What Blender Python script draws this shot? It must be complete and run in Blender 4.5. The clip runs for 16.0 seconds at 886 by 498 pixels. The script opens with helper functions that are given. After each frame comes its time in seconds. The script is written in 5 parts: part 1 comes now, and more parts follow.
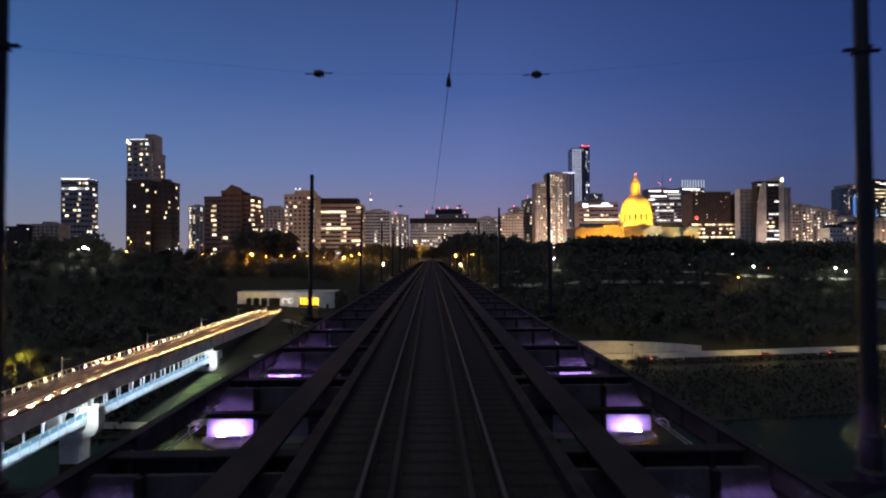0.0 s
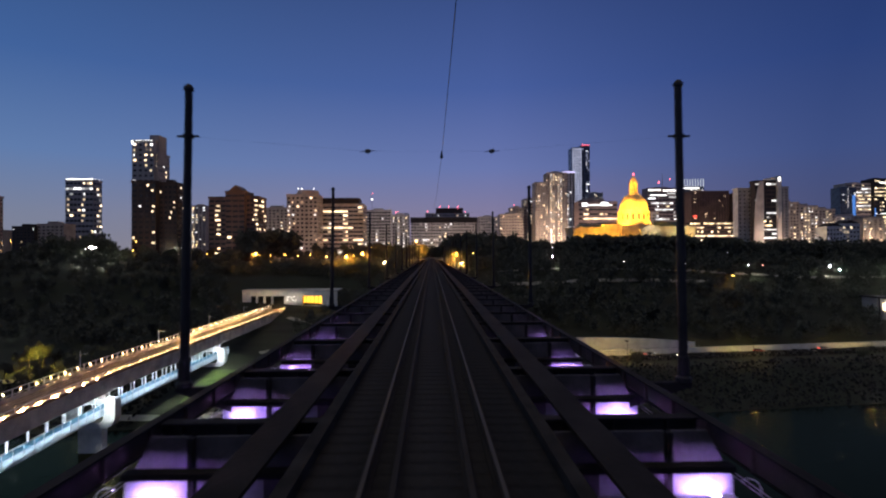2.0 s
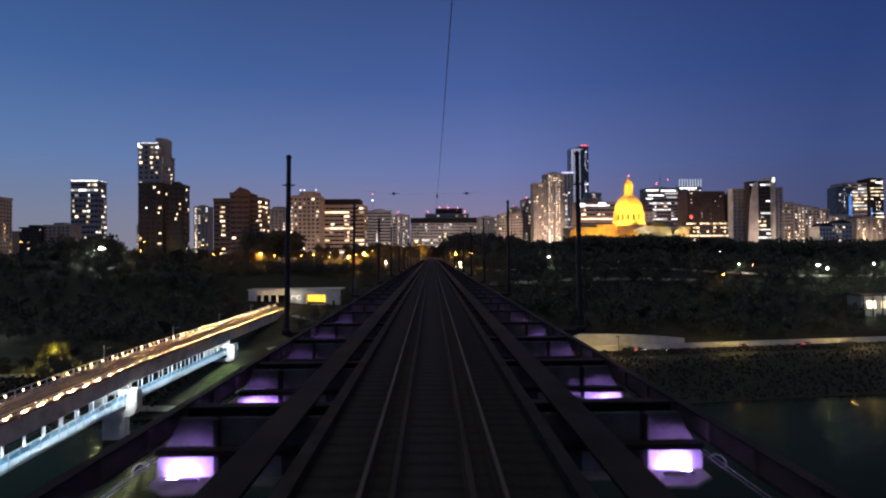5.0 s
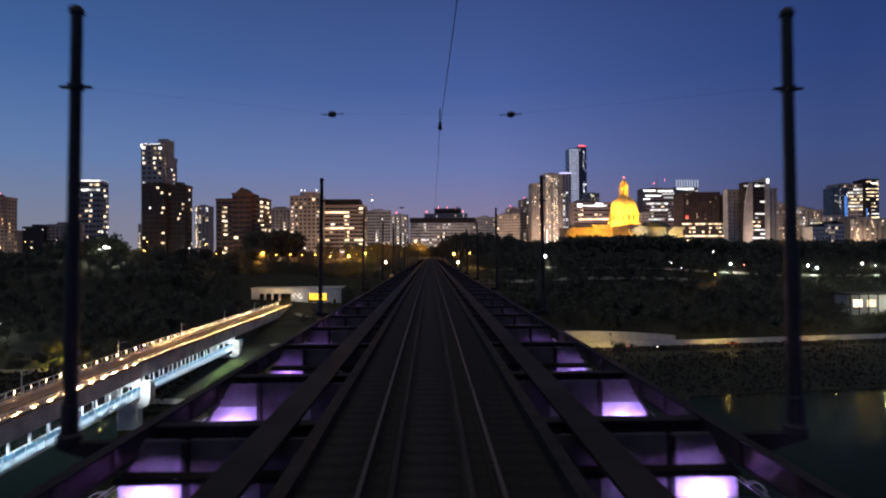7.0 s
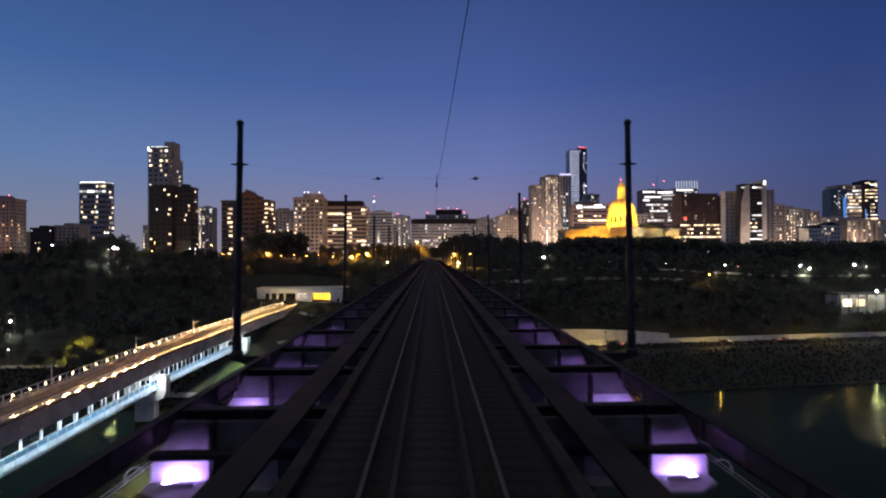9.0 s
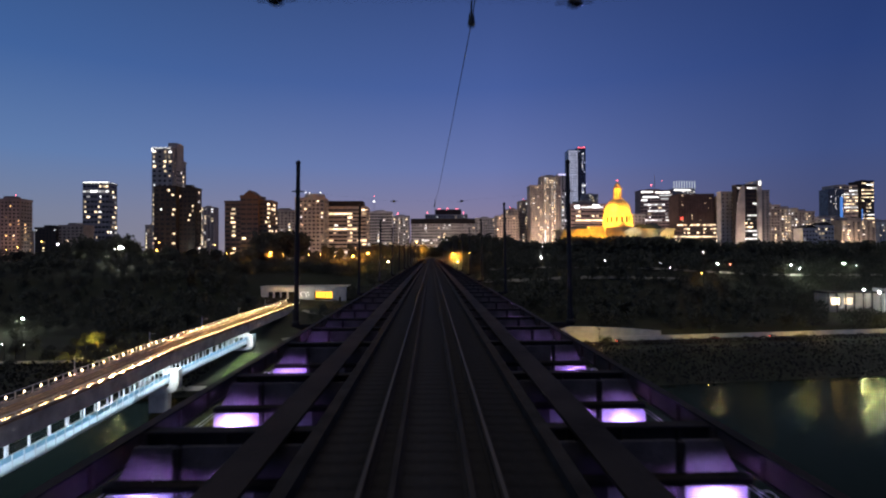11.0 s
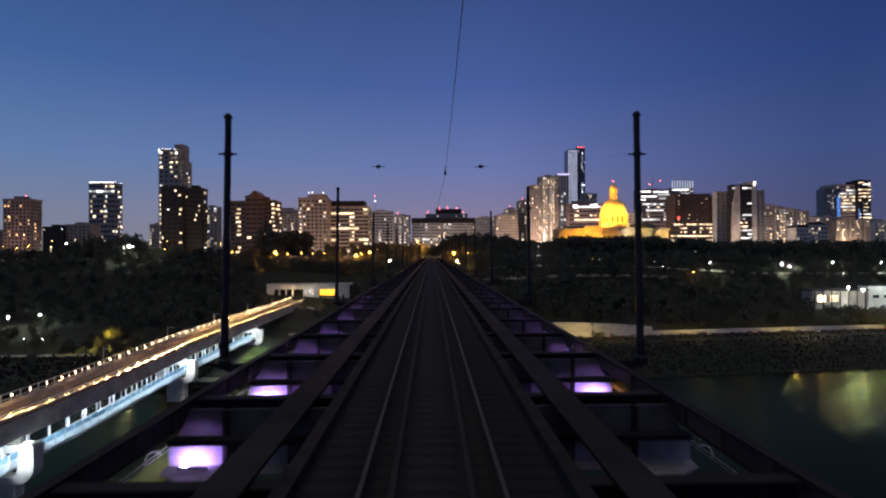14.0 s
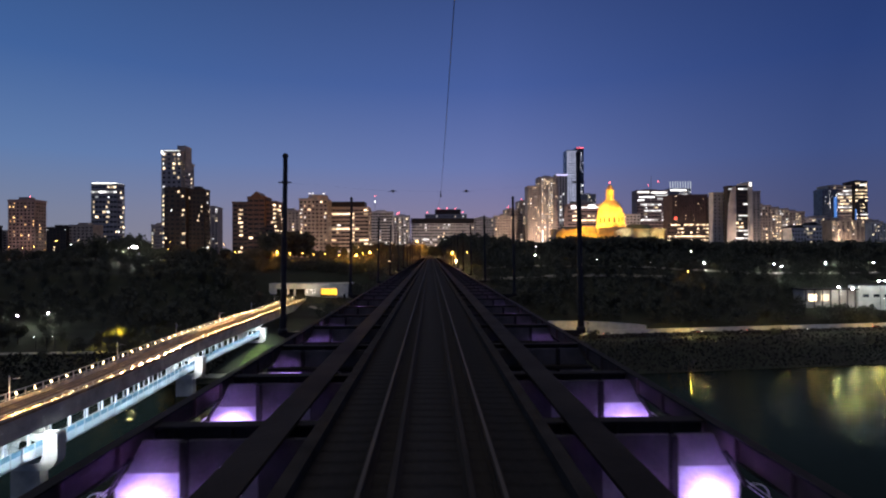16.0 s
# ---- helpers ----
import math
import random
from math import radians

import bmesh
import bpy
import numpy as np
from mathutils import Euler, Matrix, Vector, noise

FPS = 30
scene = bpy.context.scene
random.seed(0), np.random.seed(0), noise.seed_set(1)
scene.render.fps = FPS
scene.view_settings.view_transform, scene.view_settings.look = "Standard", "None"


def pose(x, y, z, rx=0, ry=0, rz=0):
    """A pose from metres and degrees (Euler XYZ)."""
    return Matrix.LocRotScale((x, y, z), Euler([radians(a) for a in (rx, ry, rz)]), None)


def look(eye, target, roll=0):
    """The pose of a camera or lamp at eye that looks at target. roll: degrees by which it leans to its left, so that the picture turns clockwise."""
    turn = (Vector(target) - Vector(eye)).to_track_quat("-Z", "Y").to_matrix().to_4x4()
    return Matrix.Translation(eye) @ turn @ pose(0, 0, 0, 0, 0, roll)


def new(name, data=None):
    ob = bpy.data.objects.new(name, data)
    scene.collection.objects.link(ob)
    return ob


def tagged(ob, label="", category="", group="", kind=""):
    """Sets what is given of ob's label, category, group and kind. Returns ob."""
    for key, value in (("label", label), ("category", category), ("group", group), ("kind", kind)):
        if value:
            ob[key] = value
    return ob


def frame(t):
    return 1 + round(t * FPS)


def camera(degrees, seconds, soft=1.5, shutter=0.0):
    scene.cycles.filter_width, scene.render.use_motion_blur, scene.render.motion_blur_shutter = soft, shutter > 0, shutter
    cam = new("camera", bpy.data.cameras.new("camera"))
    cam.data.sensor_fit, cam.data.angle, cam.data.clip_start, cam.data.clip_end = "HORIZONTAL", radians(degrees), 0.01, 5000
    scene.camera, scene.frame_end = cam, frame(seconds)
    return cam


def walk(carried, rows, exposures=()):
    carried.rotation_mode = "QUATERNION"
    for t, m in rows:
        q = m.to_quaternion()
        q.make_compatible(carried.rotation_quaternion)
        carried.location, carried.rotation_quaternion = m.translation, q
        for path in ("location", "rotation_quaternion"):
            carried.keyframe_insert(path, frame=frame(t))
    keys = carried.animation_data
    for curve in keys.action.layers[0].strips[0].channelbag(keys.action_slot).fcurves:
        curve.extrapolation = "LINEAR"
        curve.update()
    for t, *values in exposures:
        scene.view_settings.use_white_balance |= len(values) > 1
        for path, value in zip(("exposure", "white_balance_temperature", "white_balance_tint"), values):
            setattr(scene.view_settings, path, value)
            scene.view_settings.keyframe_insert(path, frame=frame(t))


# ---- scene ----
cam = camera(80.0, 16.0, soft=2.1, shutter=1.0)
PATH = [
    (0.0, pose(-0.00, -2.692, 2.45, 90.681, 0.221, -1.349)),
    (0.5, pose(-0.00, -4.179, 2.45, 90.692, 0.258, -1.262)),
    (1.0, pose(-0.00, -5.786, 2.45, 90.635, 0.240, -1.233)),
    (1.5, pose(-0.00, -7.443, 2.45, 90.638, 0.265, -1.236)),
    (2.0, pose(-0.00, -9.120, 2.45, 90.568, 0.294, -1.259)),
    (2.5, pose(-0.00, -10.792, 2.45, 90.517, 0.308, -1.259)),
    (3.0, pose(-0.00, -12.480, 2.45, 90.516, 0.337, -1.323)),
    (3.5, pose(-0.00, -14.217, 2.45, 90.551, 0.378, -1.266)),
    (4.0, pose(-0.00, -15.965, 2.45, 90.605, 0.377, -1.241)),
    (6.5, pose(-0.00, -25.310, 2.45, 90.488, 0.329, -1.367)),
    (7.0, pose(-0.00, -27.419, 2.45, 90.523, 0.302, -1.394)),
    (7.5, pose(-0.00, -29.575, 2.45, 90.490, 0.298, -1.392)),
    (8.0, pose(-0.00, -31.804, 2.45, 90.455, 0.234, -1.344)),
    (8.5, pose(-0.00, -34.053, 2.45, 90.538, 0.234, -1.307)),
    (9.0, pose(-0.00, -36.255, 2.45, 90.607, 0.281, -1.270)),
    (11.5, pose(-0.00, -46.816, 2.45, 90.526, 0.267, -1.339)),
    (12.0, pose(-0.00, -48.809, 2.45, 90.504, 0.284, -1.362)),
    (12.5, pose(-0.00, -50.724, 2.45, 90.483, 0.268, -1.384)),
    (13.0, pose(-0.00, -52.641, 2.45, 90.459, 0.241, -1.364)),
    (13.5, pose(-0.00, -54.581, 2.45, 90.442, 0.204, -1.315)),
    (14.0, pose(-0.00, -56.469, 2.45, 90.431, 0.246, -1.272)),
    (14.5, pose(-0.00, -58.291, 2.45, 90.336, 0.274, -1.301)),
    (15.0, pose(-0.00, -60.047, 2.45, 90.373, 0.238, -1.327)),
    (15.5, pose(-0.00, -61.780, 2.45, 90.423, 0.224, -1.357)),
    (16.0, pose(-0.00, -63.483, 2.45, 90.447, 0.244, -1.335)),
]
walk(cam, PATH)

# ---- world: clear dusk sky, last glow in the west ----
world = bpy.data.worlds.new("dusk_sky")
scene.world = world
world.use_nodes = True
wn, wl = world.node_tree.nodes, world.node_tree.links
wn.clear()
w_out = wn.new("ShaderNodeOutputWorld")
w_bg = wn.new("ShaderNodeBackground")
w_co = wn.new("ShaderNodeTexCoord")
w_sep = wn.new("ShaderNodeSeparateXYZ")
w_ramp = wn.new("ShaderNodeValToRGB")
w_west = wn.new("ShaderNodeMapRange")
w_mix = wn.new("ShaderNodeMix")
w_mix.data_type = "RGBA"
w_mix.blend_type = "MULTIPLY"
SKY = [(0.0, (0.124, 0.103, 0.176)), (0.07, (0.105, 0.100, 0.210)), (0.16, (0.064, 0.091, 0.262)),
       (0.30, (0.0290, 0.056, 0.212)), (0.48, (0.016, 0.033, 0.132)), (0.70, (0.095, 0.098, 0.150)), (1.0, (0.185, 0.170, 0.185))]
while len(w_ramp.color_ramp.elements) < len(SKY):
    w_ramp.color_ramp.elements.new(0.5)
for el, (at, col) in zip(w_ramp.color_ramp.elements, SKY):
    el.position = at
    el.color = (*col, 1)
w_west.inputs["From Min"].default_value = -0.6
w_west.inputs["From Max"].default_value = 0.6
w_west.inputs["To Min"].default_value = 0.0
w_west.inputs["To Max"].default_value = 1.0
w_tint = wn.new("ShaderNodeValToRGB")
TINT = [(0.0, (0.70, 0.85, 0.60)), (0.30, (0.82, 0.82, 0.60)), (0.60, (0.84, 0.77, 0.61)), (1.0, (0.335, 0.37, 0.35))]
while len(w_tint.color_ramp.elements) < len(TINT):
    w_tint.color_ramp.elements.new(0.5)
for el, (at, col) in zip(w_tint.color_ramp.elements, TINT):
    el.position = at
    el.color = (*col, 1)
w_mix.inputs["Factor"].default_value = 1.0
wl.new(w_co.outputs["Generated"], w_sep.inputs[0])
wl.new(w_sep.outputs["Z"], w_ramp.inputs["Fac"])
wl.new(w_sep.outputs["X"], w_west.inputs["Value"])
wl.new(w_west.outputs["Result"], w_tint.inputs["Fac"])
w_east = wn.new("ShaderNodeValToRGB")
EAST = [(0.0, (0.104, 0.092, 0.170)), (0.07, (0.080, 0.085, 0.200)), (0.16, (0.056, 0.082, 0.245))] + SKY[3:]
while len(w_east.color_ramp.elements) < len(EAST):
    w_east.color_ramp.elements.new(0.5)
for el, (at, col) in zip(w_east.color_ramp.elements, EAST):
    el.position = at
    el.color = (*col, 1)
w_side = wn.new("ShaderNodeMapRange")
w_side.inputs["From Min"].default_value, w_side.inputs["From Max"].default_value = 0.25, 0.60
w_sky = wn.new("ShaderNodeMix")
w_sky.data_type = "RGBA"
wl.new(w_sep.outputs["X"], w_side.inputs["Value"])
wl.new(w_side.outputs["Result"], w_sky.inputs["Factor"])
wl.new(w_sep.outputs["Z"], w_east.inputs["Fac"])
wl.new(w_ramp.outputs["Color"], w_sky.inputs["A"])
wl.new(w_east.outputs["Color"], w_sky.inputs["B"])
wl.new(w_sky.outputs["Result"], w_mix.inputs["A"])
wl.new(w_tint.outputs["Color"], w_mix.inputs["B"])
wl.new(w_mix.outputs["Result"], w_bg.inputs["Color"])
w_bg.inputs["Strength"].default_value = 2.6
wl.new(w_bg.outputs[0], w_out.inputs["Surface"])


def spot(name, eye, target, power, colour, cone=70, radius=0.5):
    lamp = bpy.data.lights.new(name, "SPOT")
    lamp.energy, lamp.color, lamp.spot_size, lamp.spot_blend, lamp.shadow_soft_size = power, colour, radians(cone), 0.6, radius
    ob = new(name, lamp)
    ob.matrix_world = look(eye, target)
    return ob


# floodlights of the domed building, on its roofs and lawn
AMBER = (1.0, 0.43, 0.030)
for fx, fy, fz, power in ((118, 398, 25.5, 520000), (209, 398, 25.5, 240000), (150, 386, 24.5, 330000), (178, 386, 24.5, 210000)):
    spot("dome_floodlight", (fx, fy, fz), (164, 415, 44), power, AMBER, 60)
for fx, fy, power in ((149, 403, 40000), (179, 403, 22000)):
    spot("drum_floodlight", (fx, fy, 25.0), (164, 411, 36), power, AMBER, 80)
for fx, fy in ((156, 406), (172, 406), (156, 424), (172, 424)):
    spot("lantern_floodlight", (fx, fy, 46.0), (164, 415, 59), 15000, AMBER, 60, 0.2)
for fx in (117, 126, 135, 144, 153, 208):
    spot("facade_floodlight", (fx, 398.5, 1.0), (fx, 405.5, 15), 52000, AMBER, 120)
spot("portico_floodlight", (202, 394, 5.0), (202, 403, 15), 42000, (1.0, 0.92, 0.50), 100)
spot("portico_floodlight", (171, 390.5, 17.0), (171, 398, 23), 8000, (1.0, 0.90, 0.58), 110)


# ---- materials ----
def surface(name, base, rough=0.7, metal=0.0, vary=0.35, scale=1.0, fine=12.0, bump=0.25, second=None, spec=0.4):
    m = bpy.data.materials.new(name)
    m.use_nodes = True
    n, l = m.node_tree.nodes, m.node_tree.links
    b = n["Principled BSDF"]
    co = n.new("ShaderNodeTexCoord")
    big = n.new("ShaderNodeTexNoise")
    big.inputs["Scale"].default_value = scale
    big.inputs["Detail"].default_value = 5
    sm = n.new("ShaderNodeTexNoise")
    sm.inputs["Scale"].default_value = fine
    sm.inputs["Detail"].default_value = 6
    l.new(co.outputs["Object"], big.inputs["Vector"])
    l.new(co.outputs["Object"], sm.inputs["Vector"])
    mix = n.new("ShaderNodeMix")
    mix.data_type = "RGBA"
    dark = second or tuple(c * (1 - vary) for c in base)
    mix.inputs["A"].default_value = (*dark, 1)
    mix.inputs["B"].default_value = (*[min(1, c * (1 + vary * 0.5)) for c in base], 1)
    ramp = n.new("ShaderNodeMapRange")
    ramp.inputs["From Min"].default_value = 0.3
    ramp.inputs["From Max"].default_value = 0.7
    l.new(big.outputs["Fac"], ramp.inputs["Value"])
    l.new(ramp.outputs["Result"], mix.inputs["Factor"])
    mul = n.new("ShaderNodeMix")
    mul.data_type = "RGBA"
    mul.blend_type = "MULTIPLY"
    mul.inputs["Factor"].default_value = min(1, vary)
    l.new(mix.outputs["Result"], mul.inputs["A"])
    l.new(sm.outputs["Fac"], mul.inputs["B"])
    l.new(mul.outputs["Result"], b.inputs["Base Color"])
    rr = n.new("ShaderNodeMapRange")
    rr.inputs["To Min"].default_value = max(0.02, rough - 0.12)
    rr.inputs["To Max"].default_value = min(1, rough + 0.12)
    l.new(sm.outputs["Fac"], rr.inputs["Value"])
    l.new(rr.outputs["Result"], b.inputs["Roughness"])
    b.inputs["Metallic"].default_value = metal
    b.inputs["Specular IOR Level"].default_value = spec
    if bump:
        bp = n.new("ShaderNodeBump")
        bp.inputs["Strength"].default_value = bump
        bp.inputs["Distance"].default_value = 0.05
        l.new(sm.outputs["Fac"], bp.inputs["Height"])
        l.new(bp.outputs["Normal"], b.inputs["Normal"])
    return m


def glow(name, colour, strength, vary=0.0):
    m = bpy.data.materials.new(name)
    m.use_nodes = True
    n, l = m.node_tree.nodes, m.node_tree.links
    b = n["Principled BSDF"]
    b.inputs["Base Color"].default_value = (0.02, 0.02, 0.02, 1)
    b.inputs["Emission Color"].default_value = (*colour, 1)
    b.inputs["Emission Strength"].default_value = strength
    if vary:
        info = n.new("ShaderNodeObjectInfo")
        mr = n.new("ShaderNodeMapRange")
        mr.inputs["To Min"].default_value = strength * (1 - vary)
        mr.inputs["To Max"].default_value = strength * (1 + vary)
        l.new(info.outputs["Random"], mr.inputs["Value"])
        l.new(mr.outputs["Result"], b.inputs["Emission Strength"])
    return m


STEEL = surface("weathered_maroon_steel", (0.036, 0.030, 0.032), 0.85, 0.0, 0.5, 0.6, 9, 0.3, spec=0.12)
STEEL_DIM = surface("dim_lit_gusset_steel", (0.105, 0.09, 0.098), 0.8, 0, 0.5, 1.2, 12, 0.3)
STEEL_FASCIA = surface("maroon_fascia_steel", (0.095, 0.058, 0.060), 0.8, 0.0, 0.5, 0.8, 10, 0.3)
STEEL_LIGHT = surface("pale_painted_gusset_steel", (0.42, 0.38, 0.42), 0.6, 0.0, 0.45, 1.5, 14, 0.3)
POLE = surface("dark_pole_steel", (0.030, 0.028, 0.032), 0.55, 0.4, 0.4, 1.0, 10, 0.2)
TIMBER = surface("weathered_creosote_timber", (0.042, 0.038, 0.038), 0.95, 0, 0.5, 2.0, 20, 0.5, spec=0.08)
RAILHEAD = surface("polished_rail_steel", (0.085, 0.072, 0.062), 0.65, 0.2, 0.25, 0.7, 30, 0.1, spec=0.2)
RUSTY = surface("rusty_guard_rail", (0.042, 0.034, 0.030), 0.85, 0.0, 0.4, 1.0, 20, 0.3, spec=0.15)
CONCRETE = surface("weathered_concrete", (0.66, 0.63, 0.58), 0.85, 0, 0.35, 0.25, 4, 0.2)
CONCRETE_PALE = surface("pale_concrete", (0.62, 0.62, 0.60), 0.8, 0, 0.2, 0.4, 5, 0.15)
# golden lamplight on the light rail tracks is put into the rail colour
RAIL_LAMPLIT = surface("lamplit_rail_steel", (0.60, 0.50, 0.38), 0.55, 0.3, 0.25, 0.7, 30, 0.1)
BALLAST = surface("brown_track_ballast", (0.42, 0.31, 0.21), 0.9, 0, 0.5, 0.8, 8, 0.4)
ASPHALT = surface("asphalt", (0.05, 0.05, 0.052), 0.9, 0, 0.3, 0.5, 18, 0.3)
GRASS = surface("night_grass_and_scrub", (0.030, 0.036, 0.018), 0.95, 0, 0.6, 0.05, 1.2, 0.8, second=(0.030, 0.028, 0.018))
FOLIAGE = surface("dark_foliage", (0.088, 0.092, 0.066), 0.8, 0, 0.5, 0.4, 3, 0.2)
# leaves of a crown share much of one upward normal
f_n, f_l = FOLIAGE.node_tree.nodes, FOLIAGE.node_tree.links
f_geo = f_n.new("ShaderNodeNewGeometry")
f_mix = f_n.new("ShaderNodeMix")
f_mix.data_type = "VECTOR"
f_mix.inputs["Factor"].default_value = 0.72
f_mix.inputs["B"].default_value = (0, -0.25, 0.97)
f_l.new(f_geo.outputs["Normal"], f_mix.inputs["A"])
f_l.new(f_mix.outputs["Result"], f_n["Principled BSDF"].inputs["Normal"])
BARK = surface("bark", (0.10, 0.08, 0.065), 0.9, 0, 0.5, 2, 12, 0.5)
# scrub colour set near black so the bank reads as unlit
SCRUB = surface("darkened_bank_scrub", (0.013, 0.0125, 0.010), 0.9, 0, 0.5, 0.4, 3, 0.2)
WHITE_PAINT = surface("white_painted_steel", (0.75, 0.77, 0.80), 0.5, 0, 0.12, 1, 8, 0.1)
STONE = surface("warm_sandstone", (0.46, 0.40, 0.28), 0.85, 0, 0.3, 0.2, 2.0, 0.3)
GLASS_DARK = surface("dark_window_glass", (0.020, 0.024, 0.032), 0.12, 0.0, 0.2, 0.3, 2, 0.0)
INSULATOR = surface("black_glazed_insulator", (0.012, 0.012, 0.014), 0.3, 0, 0.2, 3, 30, 0.1)

WARM = glow("warm_window_light", (1.0, 0.75, 0.47), 2.2, 0.85)
AMBER_ROOM = glow("amber_window_light", (1.0, 0.58, 0.22), 2.2, 0.85)
COOL = glow("cool_window_light", (0.97, 0.96, 0.96), 1.7, 0.8)
SODIUM = glow("sodium_lamp", (1.0, 0.46, 0.09), 26.0)
LAMP_WHITE = glow("white_lamp", (0.90, 1.0, 0.92), 560)
LAMP_GOLD = glow("golden_parapet_lamp", (1.0, 0.60, 0.26), 110)
LAMP_DASH = glow("golden_strip_lamp", (1.0, 0.60, 0.25), 34)
FILL_STRIP = glow("golden_fill_strip", (1.0, 0.56, 0.22), 560)
LED_PURPLE = glow("purple_led", (0.45, 0.30, 1.0), 350, 0.45)
LED_BLUE = glow("blue_white_walkway_led", (0.74, 0.90, 1.0), 120)
STUD_GLOW = glow("faint_white_stud_light", (1.0, 0.97, 0.92), 0.9)
LED_CROWN = glow("white_crown_light", (1.0, 0.97, 0.92), 3.2)
BEACON = glow("red_beacon", (1.0, 0.12, 0.16), 8)
BLUE_SIGN = glow("blue_facade_light", (0.10, 0.32, 0.95), 0.75)
YELLOW_ROOM = glow("yellow_lit_room", (1.0, 0.50, 0.04), 2.4)

WATER = bpy.data.materials.new("dark_river_water")
WATER.use_nodes = True
n_, l_ = WATER.node_tree.nodes, WATER.node_tree.links
n_.remove(n_["Principled BSDF"])
d_ = n_.new("ShaderNodeBsdfDiffuse")
d_.inputs["Color"].default_value = (0.009, 0.010, 0.008, 1)
g_ = n_.new("ShaderNodeBsdfGlossy")
g_.inputs["Color"].default_value = (0.90, 0.84, 0.36, 1)
g_.inputs["Roughness"].default_value = 0.03
x_ = n_.new("ShaderNodeMixShader")
fr_ = n_.new("ShaderNodeFresnel")
fr_.inputs["IOR"].default_value = 1.33
fm_ = n_.new("ShaderNodeMath")
fm_.operation = "MULTIPLY"
fm_.inputs[1].default_value = 0.6
l_.new(fr_.outputs[0], fm_.inputs[0])
l_.new(fm_.outputs[0], x_.inputs[0])
l_.new(d_.outputs[0], x_.inputs[1])
l_.new(g_.outputs[0], x_.inputs[2])
l_.new(x_.outputs[0], n_["Material Output"].inputs["Surface"])
co_ = n_.new("ShaderNodeTexCoord")
mp_ = n_.new("ShaderNodeMapping")
mp_.inputs["Scale"].default_value = (0.55, 1.7, 1)
nz_ = n_.new("ShaderNodeTexNoise")
nz_.inputs["Scale"].default_value = 0.55
nz_.inputs["Detail"].default_value = 4
bp_ = n_.new("ShaderNodeBump")
bp_.inputs["Strength"].default_value = 0.22
bp_.inputs["Distance"].default_value = 0.5
l_.new(co_.outputs["Object"], mp_.inputs["Vector"])
l_.new(mp_.outputs["Vector"], nz_.inputs["Vector"])
l_.new(nz_.outputs["Fac"], bp_.inputs["Height"])
l_.new(bp_.outputs["Normal"], g_.inputs["Normal"])


# ---- mesh helpers ----
class Geo:
    def __init__(self):
        self.v, self.f = [], []

    def box(self, x0, x1, y0, y1, z0, z1):
        k = len(self.v)
        self.v += [(x0, y0, z0), (x1, y0, z0), (x1, y1, z0), (x0, y1, z0), (x0, y0, z1), (x1, y0, z1), (x1, y1, z1), (x0, y1, z1)]
        self.f += [(k, k + 3, k + 2, k + 1), (k + 4, k + 5, k + 6, k + 7), (k, k + 1, k + 5, k + 4),
                   (k + 1, k + 2, k + 6, k + 5), (k + 2, k + 3, k + 7, k + 6), (k + 3, k, k + 4, k + 7)]
        return self

    def bar(self, p, q, r, n=8, r2=None):
        p, q = Vector(p), Vector(q)
        r2 = r if r2 is None else r2
        t = (q - p).normalized()
        a = t.cross(Vector((0, 0, 1)) if abs(t.z) < 0.95 else Vector((1, 0, 0))).normalized()
        c = t.cross(a)
        k = len(self.v)
        for end, rad in ((p, r), (q, r2)):
            for i in range(n):
                w = 2 * math.pi * i / n
                self.v.append(tuple(end + a * rad * math.cos(w) + c * rad * math.sin(w)))
        for i in range(n):
            j = (i + 1) % n
            self.f.append((k + i, k + j, k + n + j, k + n + i))
        self.f.append(tuple(k + n - 1 - i for i in range(n)))
        self.f.append(tuple(k + n + i for i in range(n)))
        return self

    def lathe(self, cx, cy, rings, n=24):
        k = len(self.v)
        for r, z in rings:
            for i in range(n):
                w = 2 * math.pi * i / n
                self.v.append((cx + r * math.cos(w), cy + r * math.sin(w), z))
        for s in range(len(rings) - 1):
            for i in range(n):
                j = (i + 1) % n
                self.f.append((k + s * n + i, k + s * n + j, k + (s + 1) * n + j, k + (s + 1) * n + i))
        self.f.append(tuple(k + n - 1 - i for i in range(n)))
        self.f.append(tuple(k + (len(rings) - 1) * n + i for i in range(n)))
        return self

    def prism(self, outline, axis, a, b):
        """outline: points in the plane across axis ('x': y, z; 'y': x, z; 'z': x, y), drawn from a to b."""
        k, n = len(self.v), len(outline)
        for d in (a, b):
            for u, w in outline:
                self.v.append((d, u, w) if axis == "x" else (u, d, w) if axis == "y" else (u, w, d))
        for i in range(n):
            j = (i + 1) % n
            self.f.append((k + i, k + j, k + n + j, k + n + i))
        self.f.append(tuple(k + n - 1 - i for i in range(n)))
        self.f.append(tuple(k + n + i for i in range(n)))
        return self

    def ball(self, cx, cy, cz, r, n=10, m=6):
        return self.lathe(cx, cy, [(max(0.001, r * math.sin(math.pi * i / m)), cz - r * math.cos(math.pi * i / m)) for i in range(m + 1)], n)

    def mesh(self, name, material, smooth=False):
        me = bpy.data.meshes.new(name)
        me.from_pydata(self.v, [], self.f)
        bm = bmesh.new()
        bm.from_mesh(me)
        bmesh.ops.recalc_face_normals(bm, faces=bm.faces)
        bm.to_mesh(me)
        bm.free()
        if smooth:
            me.polygons.foreach_set("use_smooth", [True] * len(me.polygons))
        me.materials.append(material)
        return me


